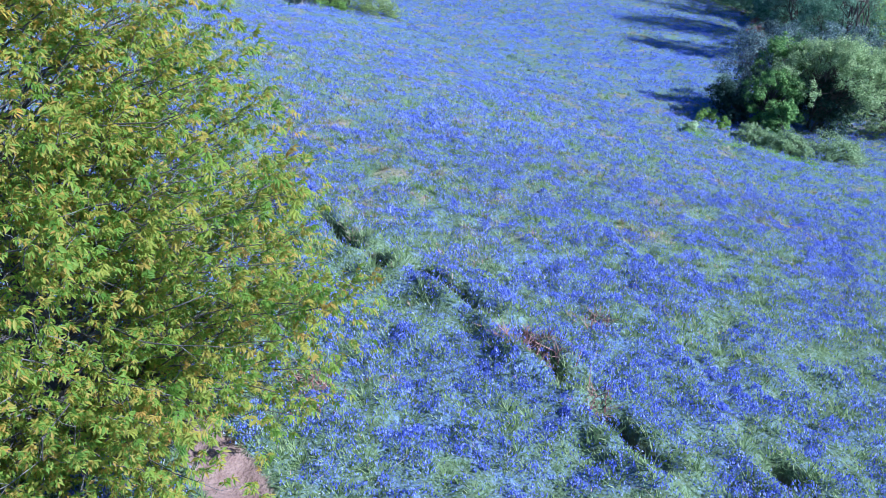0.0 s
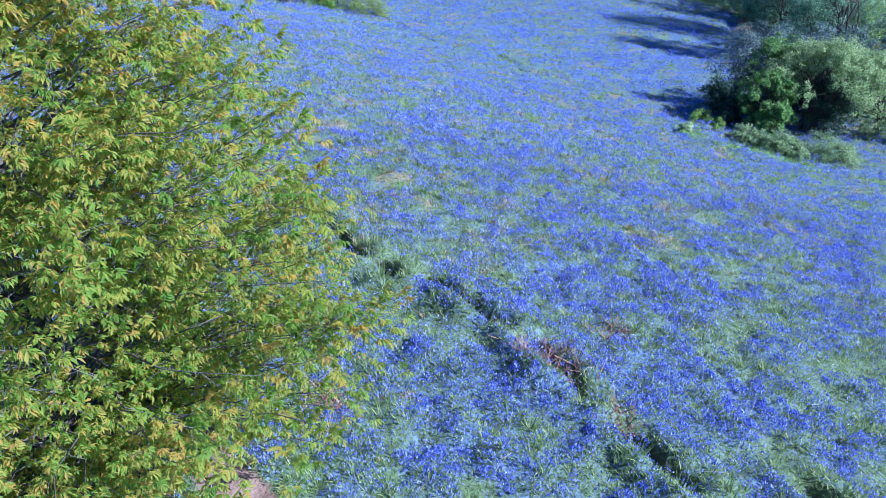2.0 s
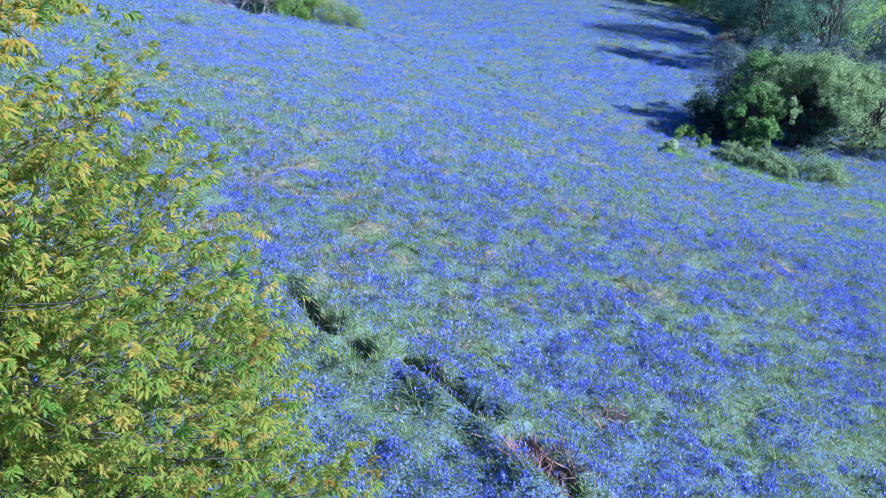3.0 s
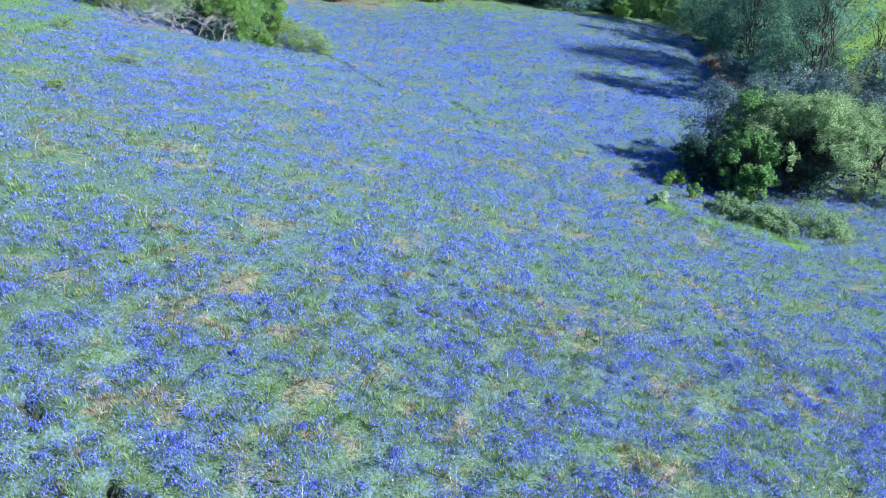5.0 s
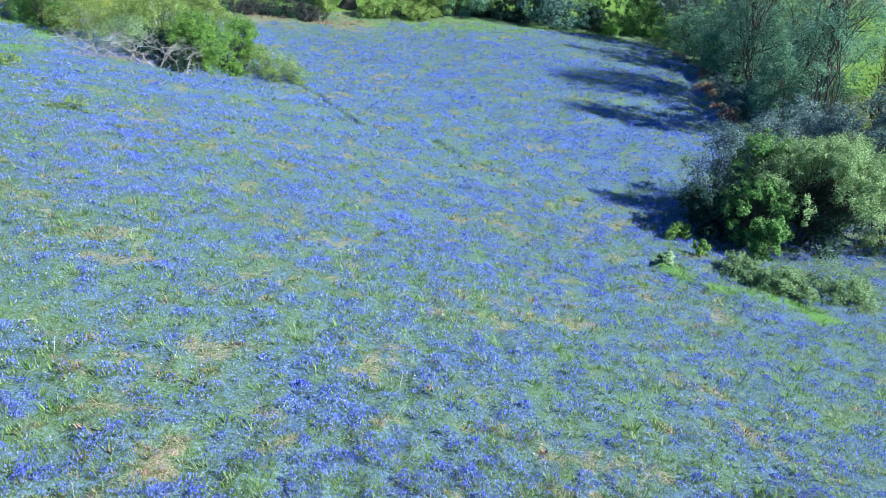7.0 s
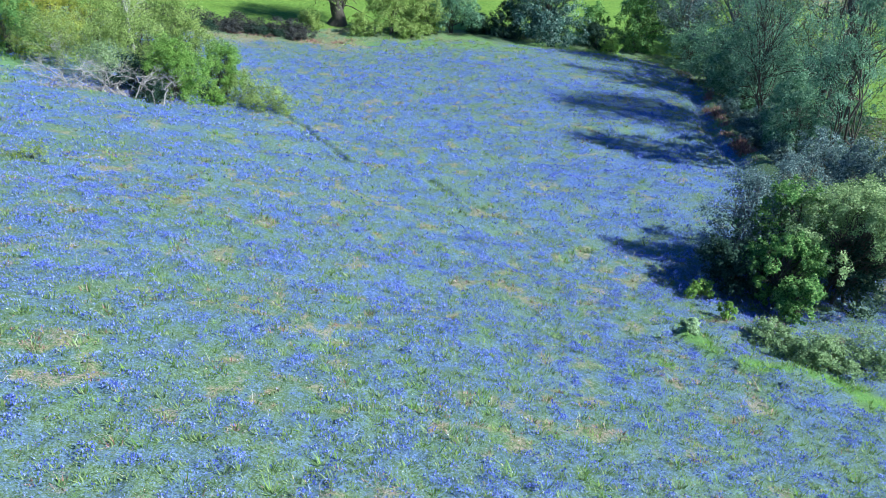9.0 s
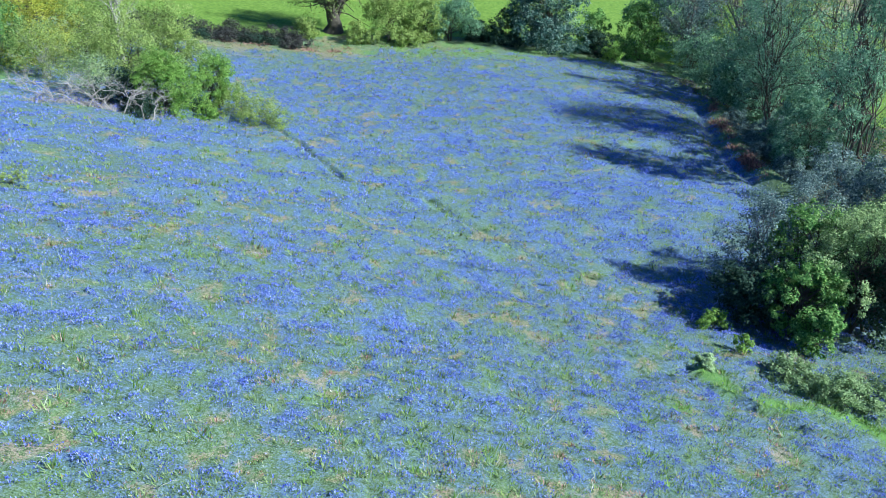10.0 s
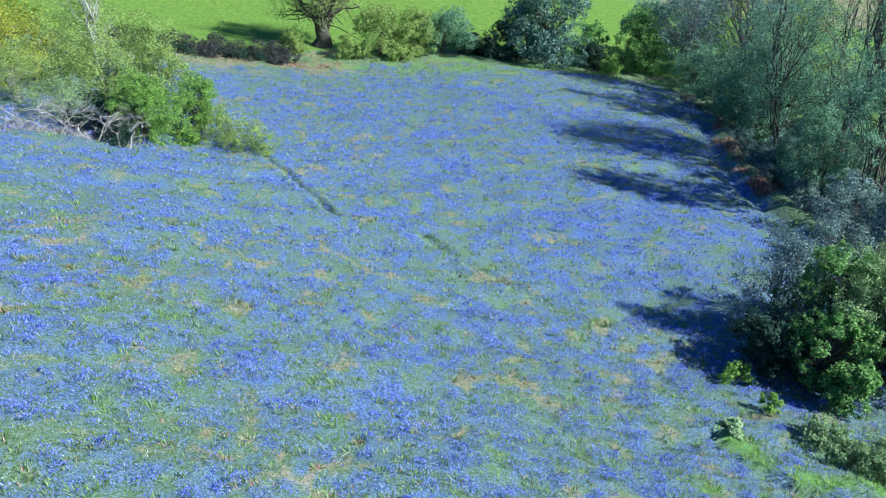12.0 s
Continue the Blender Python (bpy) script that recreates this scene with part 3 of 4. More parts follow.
# wood along the brook
tree("hazel_bush", 42.5, 122.5, 5.0, 3.6, ALDER, "dark hazel bush below the oaks", "bush", low=0.3, trunk=0.15, count=28, n=7000, leaf=0.26, seed=96, stems=4)
tree("old_oak", 51.0, 127.0, 14.0, 6.0, OLIVE, "broad oak behind the wood's corner", low=2.0, trunk=0.32, bark=GREY_BARK, count=34, n=11000, leaf=0.32, seed=97, thin=0.3)
tree("hawthorn_bush", 41.0, 134.0, 8.0, 4.5, ALDER, "grey-green hawthorn behind the far hedge", "bush", low=0.3, trunk=0.2, count=30, n=8000, leaf=0.32, seed=110, stems=4)
tree("hawthorn_bush", 47.5, 136.0, 10.0, 5.5, ALDER, "tall grey-green hawthorn behind the wood", "bush", low=0.3, trunk=0.25, count=32, n=9000, leaf=0.34, seed=111, stems=4)
tree("hawthorn_bush", 32.0, 131.0, 5.0, 2.6, HAWTHORN, "dark hawthorn filling the hedge gap", "bush", low=0.2, trunk=0.12, count=24, n=6000, leaf=0.28, seed=112, stems=4)
tree("alder_tree", 44.0, 107.0, 17.0, 5.4, ALDER, "tall alder at the wood's corner", low=2.0, trunk=0.36, count=34, n=19500, leaf=0.224, seed=113)
tree("hazel_bush", 48.0, 110.0, 8.0, 4.5, ALDER, "grey-green hazel bush under the alders", "bush", low=0.3, trunk=0.15, count=28, n=8000, leaf=0.28, seed=98, stems=4)
tree("alder_tree", 41.0, 88.5, 19.0, 6.0, ALDER, "tall alder with dark trunk and small grey-green leaves", low=2.0, trunk=0.42, count=40, n=19500, leaf=0.2, seed=12, fork=0.5, lean=(1.2, 0))
tree("alder_tree", 38.8, 94.5, 13.5, 4.6, ALDER, "alder leaning over the ditch bank", low=2.0, trunk=0.25, count=34, n=6000, leaf=0.192, seed=13, stems=2, thin=0.8)
tree("alder_tree", 47.0, 101.0, 17.0, 5.5, ALDER, "grey-green alder in the wood's edge", low=1.5, trunk=0.36, count=34, n=13500, leaf=0.224, seed=14)
tree("alder_tree", 38.2, 79.2, 16.0, 4.0, ALDER, "slender tall alder above the brook", low=6.0, trunk=0.24, count=36, n=20000, leaf=0.18, seed=15, stems=2)
tree("willow_tree", 46.0, 82.0, 12.0, 5.2, OLIVE, "olive-green willow tree behind the alders", low=1.2, trunk=0.3, count=34, n=8000, leaf=0.26, seed=16, stems=2, thin=0.4)
tree("willow_tree", 38.0, 68.0, 7.5, 3.6, GREY_WILLOW, "grey-green willow tree at the brook", low=0.8, trunk=0.2, bark=GREY_BARK, count=26, n=11000, leaf=0.22, seed=17, stems=3)
tree("yellow_willow", 52.0, 74.0, 11.0, 4.6, YELLOW, "yellow-green willow in fresh leaf", low=1.0, trunk=0.3, count=30, n=6000, leaf=0.26, seed=18, stems=2)
tree("old_oak", 45.0, 117.0, 17.0, 6.0, GREY_WILLOW, "old oak with bare grey limbs and thin leaf", low=4.0, trunk=0.4, bark=GREY_BARK, count=34, n=12000, leaf=0.28, seed=19, thin=0.5)
tree("old_oak", 44.0, 128.0, 13.0, 5.0, GREY_WILLOW, "old oak with grey limbs behind the hedge", low=3.0, trunk=0.32, bark=GREY_BARK, count=32, n=10000, leaf=0.28, seed=20, thin=0.5)
tree("hazel_bush", 41.5, 112.0, 6.5, 4.2, ALDER, "dark hazel bush in the wood's corner", "bush", low=0.5, trunk=0.15, count=30, n=12000, leaf=0.24, seed=21, stems=4)
tree("hazel_bush", 41.0, 104.5, 7.0, 4.0, ALDER, "dark hazel bush by the ditch", "bush", low=0.5, trunk=0.15, count=30, n=12000, leaf=0.24, seed=22, stems=4)
tree("hazel_bush", 38.6, 89.0, 4.5, 3.0, ALDER, "grey-green undergrowth hazel below the alders", "bush", low=0.2, trunk=0.1, count=28, n=8000, leaf=0.22, seed=124, stems=5)
tree("hazel_bush", 41.5, 84.0, 5.0, 3.6, ALDER, "grey-green undergrowth hazel by the brook", "bush", low=0.2, trunk=0.1, count=28, n=8000, leaf=0.22, seed=125, stems=5)
tree("hazel_bush", 34.6, 75.0, 4.0, 2.8, GREY_WILLOW, "grey willow scrub at the ditch's end", "bush", low=0.2, trunk=0.1, count=26, n=6000, leaf=0.2, seed=126, stems=5)
tree("ash_tree", 44.5, 92.0, 22.0, 6.5, OLIVE, "tall ash with thin young leaf above the alders", low=8.0, trunk=0.2, bark=GREY_BARK, count=40, n=9000, leaf=0.2, seed=141, thin=0.9)
tree("willow_scrub", 34.8, 82.0, 1.4, 1.5, GREY_WILLOW, "low grey willow scrub on the ditch bank", "bush", low=0.1, trunk=0.05, bark=GREY_BARK, count=22, n=5000, leaf=0.17, seed=142, stems=7, thin=0.5)
tree("willow_scrub", 34.6, 86.2, 1.2, 1.3, GREY_WILLOW, "small grey willow scrub above the ditch", "bush", low=0.1, trunk=0.05, bark=GREY_BARK, count=20, n=4000, leaf=0.17, seed=143, stems=7, thin=0.5)
for k, (px, py, high, wide) in enumerate(((37.4, 98.0, 1.1, 1.5), (36.4, 93.6, 0.9, 1.5), (35.8, 90.0, 1.0, 1.4), (36.6, 87.0, 1.4, 1.6), (38.2, 91.0, 1.8, 1.9), (34.7, 78.6, 1.2, 1.5), (36.4, 75.6, 1.4, 1.7), (38.0, 81.6, 2.0, 2.0), (39.8, 95.0, 1.7, 1.9))):
    tree("bramble_patch", px, py, high, wide, GREY_WILLOW, "low grey-green bramble patch along the ditch bank", "bush", low=0.1, trunk=0.03, count=22, n=4200, leaf=0.16, seed=300 + k, stems=6, group="brambles along the ditch")
tree("hazel_bush", 52.5, 105.0, 7.5, 4.6, ALDER, "grey-green hazel bush deep under the alders", "bush", low=0.3, trunk=0.15, count=28, n=7000, leaf=0.28, seed=145, stems=4)
tree("hazel_bush", 50.5, 118.0, 8.5, 5.0, ALDER, "tall grey-green hazel bush behind the oak", "bush", low=0.3, trunk=0.15, count=28, n=7000, leaf=0.3, seed=146, stems=4)
tree("ash_tree", 56.0, 130.0, 13.0, 5.5, OLIVE, "olive-green ash behind the wood's corner", low=1.5, trunk=0.3, count=30, n=8000, leaf=0.32, seed=147)
tree("ash_tree", 64.0, 136.0, 15.0, 6.0, OLIVE, "olive-green ash at the far end of the wood", low=1.5, trunk=0.3, count=30, n=8000, leaf=0.34, seed=148)
# far hedge
tree("pollard_oak", -1.4, 128.6, 11.0, 6.0, OLIVE, "old pollard oak with thick dark trunk, in the hedge", low=3.2, trunk=1.0, count=40, n=15000, leaf=0.22, seed=25, thin=0.6, fork=0.35)
tree("holly_bush", 25.6, 129.6, 11.0, 5.8, SILVER, "dark hedge tree with glossy silvery leaves", "bush", low=0.4, trunk=0.25, count=60, n=34000, leaf=0.30, seed=26, stems=3, slim=0.5)
tree("hawthorn_bush", 37.6, 129.6, 7.2, 3.6, HAWTHORN, "rounded green hawthorn in the far hedge", "bush", low=0.4, trunk=0.2, count=30, n=12000, leaf=0.28, seed=27, stems=4)
tree("hawthorn_bush", 5.5, 126.4, 5.0, 3.7, OLIVE, "olive-green hawthorn in the far hedge", "bush", low=0.15, trunk=0.15, count=34, n=15000, leaf=0.22, seed=28, stems=4)
tree("hawthorn_bush", 9.4, 127.2, 5.2, 3.2, OLIVE, "olive-green hedge bush in young leaf", "bush", low=0.15, trunk=0.15, count=32, n=12000, leaf=0.22, seed=29, stems=4)
tree("hawthorn_bush", 13.2, 128.8, 5.6, 3.6, ALDER, "grey-green rounded bush in the far hedge", "bush", low=0.15, trunk=0.15, count=34, n=14000, leaf=0.22, seed=30, stems=4)
# this dark bush and the next are added for the hedge tree's shadow
tree("shade_bush", 20.4, 129.8, 3.6, 3.0, DARK, "added dark low bush standing for shade beside the silvery hedge tree", "bush", low=0.1, trunk=0.08, count=26, n=8000, leaf=0.26, seed=136, stems=5)
tree("shade_bush", 16.6, 130.0, 2.4, 2.4, DARK, "added dark low bush standing for shade in the far hedge", "bush", low=0.1, trunk=0.08, count=22, n=6000, leaf=0.24, seed=137, stems=5)
tree("hedge_shrub", 7.6, 124.6, 1.8, 2.0, OLIVE, "low olive hedge shrub before the hawthorns", "bush", low=0.1, trunk=0.06, count=20, n=5000, leaf=0.2, seed=138, stems=5)
# dark bush added as the shade at the foot of the hedge
tree("shade_bush", 32.0, 128.4, 2.6, 2.6, DARK, "added dark bush standing for shade in the hedge gap", "bush", low=0.1, trunk=0.08, count=22, n=6000, leaf=0.24, seed=139, stems=5)
tree("hedge_shrub", 1.8, 124.0, 2.6, 2.2, OLIVE, "low straggling hedge shrub below the oak", "bush", low=0.3, trunk=0.08, count=20, n=4500, leaf=0.22, seed=31, stems=5)
tree("hedge_shrub", -4.6, 124.4, 2.0, 2.0, OLIVE, "low olive hedge shrub by the pasture", "bush", low=0.3, trunk=0.08, count=20, n=4000, leaf=0.22, seed=32, stems=5)
tree("hedge_shrub", 33.6, 126.0, 2.2, 1.7, FRESH, "small bright green shrub in the hedge gap", "bush", low=0.3, trunk=0.06, count=14, n=2500, leaf=0.22, seed=33, stems=4)
for k in range(8):
    hx = -23.0 + 2.5 * k
    tree("hedge_shrub", hx, 122.4 + 0.5 * math.sin(k * 2.1), 1.05 + 0.25 * math.sin(k * 3.3), 2.2, HEDGE, "low dark trimmed hedge shrub between meadow and pasture", "bush", low=0.15, trunk=0.06, count=16, n=2600, leaf=0.2, seed=40 + k, stems=5, group="trimmed hedge")
for k in range(7):
    hx = -20.5 + 2.4 * k
    tree("hedge_shrub", hx, 120.6 + 0.4 * math.sin(k * 1.7) - 0.05 * k, 0.7 + 0.2 * math.sin(k * 2.3), 1.9, DARK if k % 3 else HEDGE, "low dark bramble at the foot of the trimmed hedge", "bush", low=0.1, trunk=0.05, count=14, n=2000, leaf=0.2, seed=320 + k, stems=5, group="trimmed hedge")
tree("field_bush", -17.0, 152.0, 5.0, 4.0, OLIVE, "bush in the far pasture", "bush", low=0.5, trunk=0.2, count=20, n=4000, leaf=0.34, seed=60, stems=3)
# thicket on the upper edge
tree("round_bush", -13.4, 86.6, 4.3, 2.7, FRESH, "rounded fresh green bush at the thicket's end", "bush", low=0.2, trunk=0.15, count=60, n=30000, leaf=0.14, seed=61, stems=4)
tree("round_bush", -10.4, 91.4, 4.1, 2.15, FRESH, "rounded fresh green bush with bare stems below", "bush", low=0.5, trunk=0.15, count=48, n=18000, leaf=0.14, seed=62, stems=4)
# three dark bushes added to act as shade around the round bushes
tree("shade_bush", -16.4, 87.2, 2.6, 2.2, DARK, "added dark bush standing for shade behind the dead branches", "bush", low=0.1, trunk=0.08, count=24, n=6000, leaf=0.18, seed=135, stems=5)
tree("shade_bush", -14.6, 84.5, 1.1, 1.7, DARK, "added low dark bush standing for shade below the round bush", "bush", low=0.05, trunk=0.04, count=22, n=5000, leaf=0.14, seed=140, stems=6)
tree("shade_bush", -11.5, 90.2, 2.0, 1.3, DARK, "added dark low bush standing for shade between the two round bushes", "bush", low=0.1, trunk=0.06, count=20, n=3500, leaf=0.15, seed=144, stems=5)
tree("low_shrub", -8.0, 89.8, 2.1, 2.7, OLIVE, "low yellowish gorse-like shrub in the bluebells", "bush", low=0.15, trunk=0.04, count=24, n=7000, leaf=0.13, seed=63, stems=5)
tree("low_shrub", -6.0, 87.8, 1.6, 2.2, OLIVE, "low yellow-green shrub where the track begins", "bush", low=0.15, trunk=0.04, count=22, n=5500, leaf=0.13, seed=64, stems=5)
tree("low_shrub", -10.6, 88.0, 1.0, 1.1, FRESH, "low green shrub below the round bush", "bush", low=0.1, trunk=0.04, count=14, n=2200, leaf=0.16, seed=65, stems=5)
tree("thicket_bush", -22.5, 99.5, 6.0, 3.6, OLIVE, "olive-green thicket bush among the birches", "bush", low=0.5, trunk=0.12, count=28, n=13500, leaf=0.156, seed=120, stems=5, thin=0.4)
tree("thicket_bush", -26.0, 97.5, 5.5, 3.4, YELLOW, "yellowish green thicket bush in young leaf", "bush", low=0.5, trunk=0.12, count=28, n=13500, leaf=0.156, seed=121, stems=5, thin=0.4)
tree("thicket_bush", -17.0, 106.0, 6.0, 3.4, OLIVE, "olive-green thicket bush by the hedge", "bush", low=0.5, trunk=0.12, count=26, n=10500, leaf=0.172, seed=122, stems=5, thin=0.4)
tree("thicket_bush", -22.5, 109.0, 6.5, 3.8, OLIVE, "olive-green thicket bush behind the birch", "bush", low=0.5, trunk=0.12, count=26, n=10500, leaf=0.187, seed=123, stems=5, thin=0.4)
tree("birch_tree", -20.2, 103.0, 13.0, 4.0, OLIVE, "slender birch with white trunk and sparse young leaf", low=3.0, trunk=0.2, bark=PALE_BARK, count=26, n=4500, leaf=0.22, seed=66, thin=0.6)
tree("yellow_tree", -28.0, 102.5, 12.0, 6.4, YELLOW, "yellow-green tree in flower behind the thicket", low=1.5, trunk=0.3, count=34, n=14000, leaf=0.26, seed=67, stems=2)
tree("thicket_bush", -18.0, 97.0, 5.2, 3.6, OLIVE, "olive-green thicket bush below the birch", "bush", low=0.5, trunk=0.12, count=28, n=13500, leaf=0.156, seed=68, stems=5, thin=0.4)
tree("thicket_bush", -23.5, 92.0, 4.0, 3.2, OLIVE, "olive thicket of thin grey twigs and young leaf", "bush", low=0.4, trunk=0.1, bark=PALE_BARK, count=26, n=10500, leaf=0.133, seed=69, stems=7, thin=0.6)
tree("thicket_bush", -19.0, 88.6, 3.0, 2.6, SALLOW, "pale grey thicket with bare twigs", "bush", low=0.4, trunk=0.1, bark=PALE_BARK, count=24, n=6750, leaf=0.125, seed=70, stems=8, thin=0.7)
tree("thicket_bush", -28.0, 94.5, 5.0, 3.4, HAWTHORN, "dark green bush at the thicket's back", "bush", low=0.4, trunk=0.12, count=26, n=13500, leaf=0.172, seed=71, stems=4)
tree("thicket_bush", -15.0, 101.0, 4.4, 3.0, OLIVE, "green thicket bush behind the round bush", "bush", low=0.5, trunk=0.12, count=26, n=12000, leaf=0.172, seed=72, stems=4)
tree("thicket_bush", -33.0, 88.0, 4.0, 3.6, OLIVE, "olive-green bush on the upper edge", "bush", low=0.4, trunk=0.12, count=24, n=9000, leaf=0.172, seed=73, stems=4)
for bx, by, bs, bsd in ((-15.5, 61.8, 1.1, 80), (-15.4, 49.4, 0.7, 83), (-23.4, 73.7, 0.9, 82)):
    tree("bramble_tuft", bx, by, 0.6, bs, OLIVE, "small olive-green bramble tuft in the bluebells", "bush", low=0.1, trunk=0.02, count=14, n=1500, leaf=0.085, seed=bsd, stems=4)


# ---- the near chestnut ----
def spray_shape(rng, count=15):
    """A shoot with long, drooping leaves, each folded along its midrib."""
    V, F = [], []
    along = np.sort(rng.uniform(0.1, 1, count))
    for k, t in enumerate(along):
        base = np.array([0.20 * t, 0, 0.02 * np.sin(np.pi * t)])
        a = rng.uniform(-2.0, 2.0)
        L = rng.uniform(0.065, 0.115)
        w = L * rng.uniform(0.14, 0.2)
        d = np.array([np.cos(a), np.sin(a), rng.uniform(-1.1, 0.1)])
        d = d / np.linalg.norm(d)
        sd = np.cross(d, [0, 0, 1.0])
        sd = sd / np.linalg.norm(sd)
        up = np.cross(sd, d)
        mid = base + d * L * 0.5 + up * w * 0.5
        i = len(V)
        V += [base, mid + sd * w, base + d * L - np.array([0, 0, 0.15 * L]), mid - sd * w, base - np.array([0, 0, 0.006])]
        F += [(i, i + 1, i + 2), (i, i + 2, i + 3)]
        if k:
            F += [(i - 5, i, i - 1), (i, i + 4, i - 1)]
    return np.array(V, float), np.array(F, int)


def build_chestnut():
    rng = np.random.default_rng(101)
    bx, by = -5.4, 9.3
    bz = float(ground_height(bx, by)) - 0.1
    holder = tagged(new("chestnut_tree"), "leafy young chestnut with drooping yellow-green leaves beside the path", "tree")
    holder.location = (bx, by, bz)
    wide, top, belly = 4.15, 11.0, 2.7
    trunk, tr = bough((0, 0, 0), (0.3, 0.1, 11.0), 0.2, 0.02, rng, wander=0.015, n=16)
    stem, sr = bough((-0.25, 0.35, 0), (-0.9, 0.9, 9.0), 0.13, 0.02, rng, wander=0.02, n=14)
    paths, spots, outs = [(trunk, tr), (stem, sr)], [], []
    for k in range(550):
        th = rng.uniform(-2.7, 0.9) if k % 5 > 1 else rng.uniform(0, 2 * np.pi)
        h = 0.7 + (top - 0.7) * rng.uniform(0, 1) ** 1.2
        rad = wide * (1 - (h - belly) / (top - belly)) ** 0.82 if h > belly else wide * (1 - 0.22 * ((belly - h) / 2.0) ** 1.5)
        rad = max(rad, 0.5) * (rng.uniform(0.5, 1.0) ** 0.35 if k % 4 else rng.uniform(0.4, 0.8))
        end = np.array([np.cos(th) * rad, np.sin(th) * rad, h])
        h = np.clip(end[2] - rng.uniform(0.35, 0.75) * np.hypot(end[0], end[1]), 0.6, 10.6)
        start = np.array([np.interp(h, trunk[:, 2], trunk[:, 0]), np.interp(h, trunk[:, 2], trunk[:, 1]), h])
        limb, r = bough(start, end, 0.022, 0.006, rng, sag=0.05, wander=0.05, n=9)
        paths.append((limb, r))
        for q in range(9):
            i = rng.integers(2, 9)
            way = unit(limb[-1] - limb[0] + rng.normal(0, 0.55, 3) * np.linalg.norm(limb[-1] - limb[0]))
            tw, r = bough(limb[i], limb[i] + way * rng.uniform(0.3, 0.85), 0.005, 0.002, rng, n=4, sag=0.08)
            paths.append((tw, r))
            for p in (*tw[1:], (tw[1] + tw[2]) / 2, tw[-1]):
                spots.append(p + rng.normal(0, 0.07, 3))
                outs.append(way + rng.normal(0, 0.6, 3) - [0, 0, 0.2])
    v, f = tubes(paths, 3)
    piece("trunk", mesh_of("trunk", v, f, GREY_BARK), holder)
    spots, outs = np.array(spots), unit(np.array(outs))
    shapes = [spray_shape(rng) for k in range(5)]
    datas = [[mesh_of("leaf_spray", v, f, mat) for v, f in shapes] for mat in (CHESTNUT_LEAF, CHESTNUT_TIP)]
    side = unit(np.cross(outs, [0, 0, 1.0]))
    top = np.cross(side, outs)
    rank = np.argsort(np.linalg.norm(spots - [4.5, -2.5, 4.2], axis=1))
    loose = [[k for k, t in enumerate(f) if t[0] % 5 == 0 and t[1] == t[0] + 1 or t[1] == t[0] + 2] for v, f in shapes]
    crowns = [([], []), ([], [])]
    for order, i in enumerate(rank):
        m = np.stack([outs[i], -side[i], top[i]], 1) * rng.uniform(0.65, 1.0)
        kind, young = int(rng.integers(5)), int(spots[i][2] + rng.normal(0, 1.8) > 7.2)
        if order < 300:
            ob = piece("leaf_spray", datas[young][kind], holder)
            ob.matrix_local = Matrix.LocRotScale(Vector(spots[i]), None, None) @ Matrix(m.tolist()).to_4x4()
        else:
            v, f = shapes[kind]
            f = f[loose[kind]]
            if order > 0.42 * len(rank):
                f = f.reshape(-1, 2, 3)[::2].reshape(-1, 3)
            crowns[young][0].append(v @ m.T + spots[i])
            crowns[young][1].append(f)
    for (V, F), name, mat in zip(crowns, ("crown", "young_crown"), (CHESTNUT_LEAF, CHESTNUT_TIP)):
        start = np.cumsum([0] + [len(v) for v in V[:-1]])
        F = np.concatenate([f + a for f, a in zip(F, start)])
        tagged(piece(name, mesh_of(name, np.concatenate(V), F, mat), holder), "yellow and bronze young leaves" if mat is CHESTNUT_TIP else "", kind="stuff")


build_chestnut()


# ---- what grows and lies on the meadow ----
def scatter(count, y0, y1, rng, bias=1.0):
    """Places on the meadow, denser towards y0 and thinning out at the sides."""
    y = y0 + (y1 - y0) * rng.uniform(0, 1, count) ** bias
    lo, hi = -12 - 0.34 * y, np.minimum(11 + 0.54 * y, 48)
    x = lo + (hi - lo) * rng.uniform(0, 1, count)
    keep = rng.uniform(0, 1, count) < np.minimum(thick(x, y), np.where(y < 8, 0.6, 1))
    return x[keep], y[keep]


def tussock(x, y):
    """Where the growth stands high (1) and where it gapes (0)."""
    return step(0.36, 0.60, 0.5 * value_noise(x, y, 0.62, 61) + 0.5 * value_noise(x, y, 0.26, 62))


def spikes(x, y, wide, tall, high, rng):
    """Nodding flower heads: folded drops held above the ground."""
    n = len(x)
    z = ground_height(x, y)
    tip = np.stack([x, y, z + high * rng.uniform(0.7, 1.3, n) * (0.4 + 0.9 * tussock(x, y))], 1)
    lean = unit(rng.normal(0, 0.35, (n, 3)) + [0, 0, 1.0])
    foot = tip - lean * (tall * rng.uniform(0.7, 1.3, (n, 1)))
    a = unit(np.cross(lean, rng.normal(0, 1, (n, 3))))
    b = np.cross(lean, a)
    w = wide * rng.uniform(0.6, 1.4, (n, 1))
    if wide > 0.018:
        return np.stack([tip, foot + a * w, foot - a * w], 1).reshape(-1, 3), np.arange(3 * n).reshape(n, 3)
    v = np.stack([tip, foot + a * w, foot - a * w * 0.5 + b * w * 0.87, foot - a * w * 0.5 - b * w * 0.87], 1).reshape(-1, 3)
    i = np.arange(n)[:, None] * 4
    return v, np.concatenate([i + [0, 1, 2], i + [0, 2, 3]])


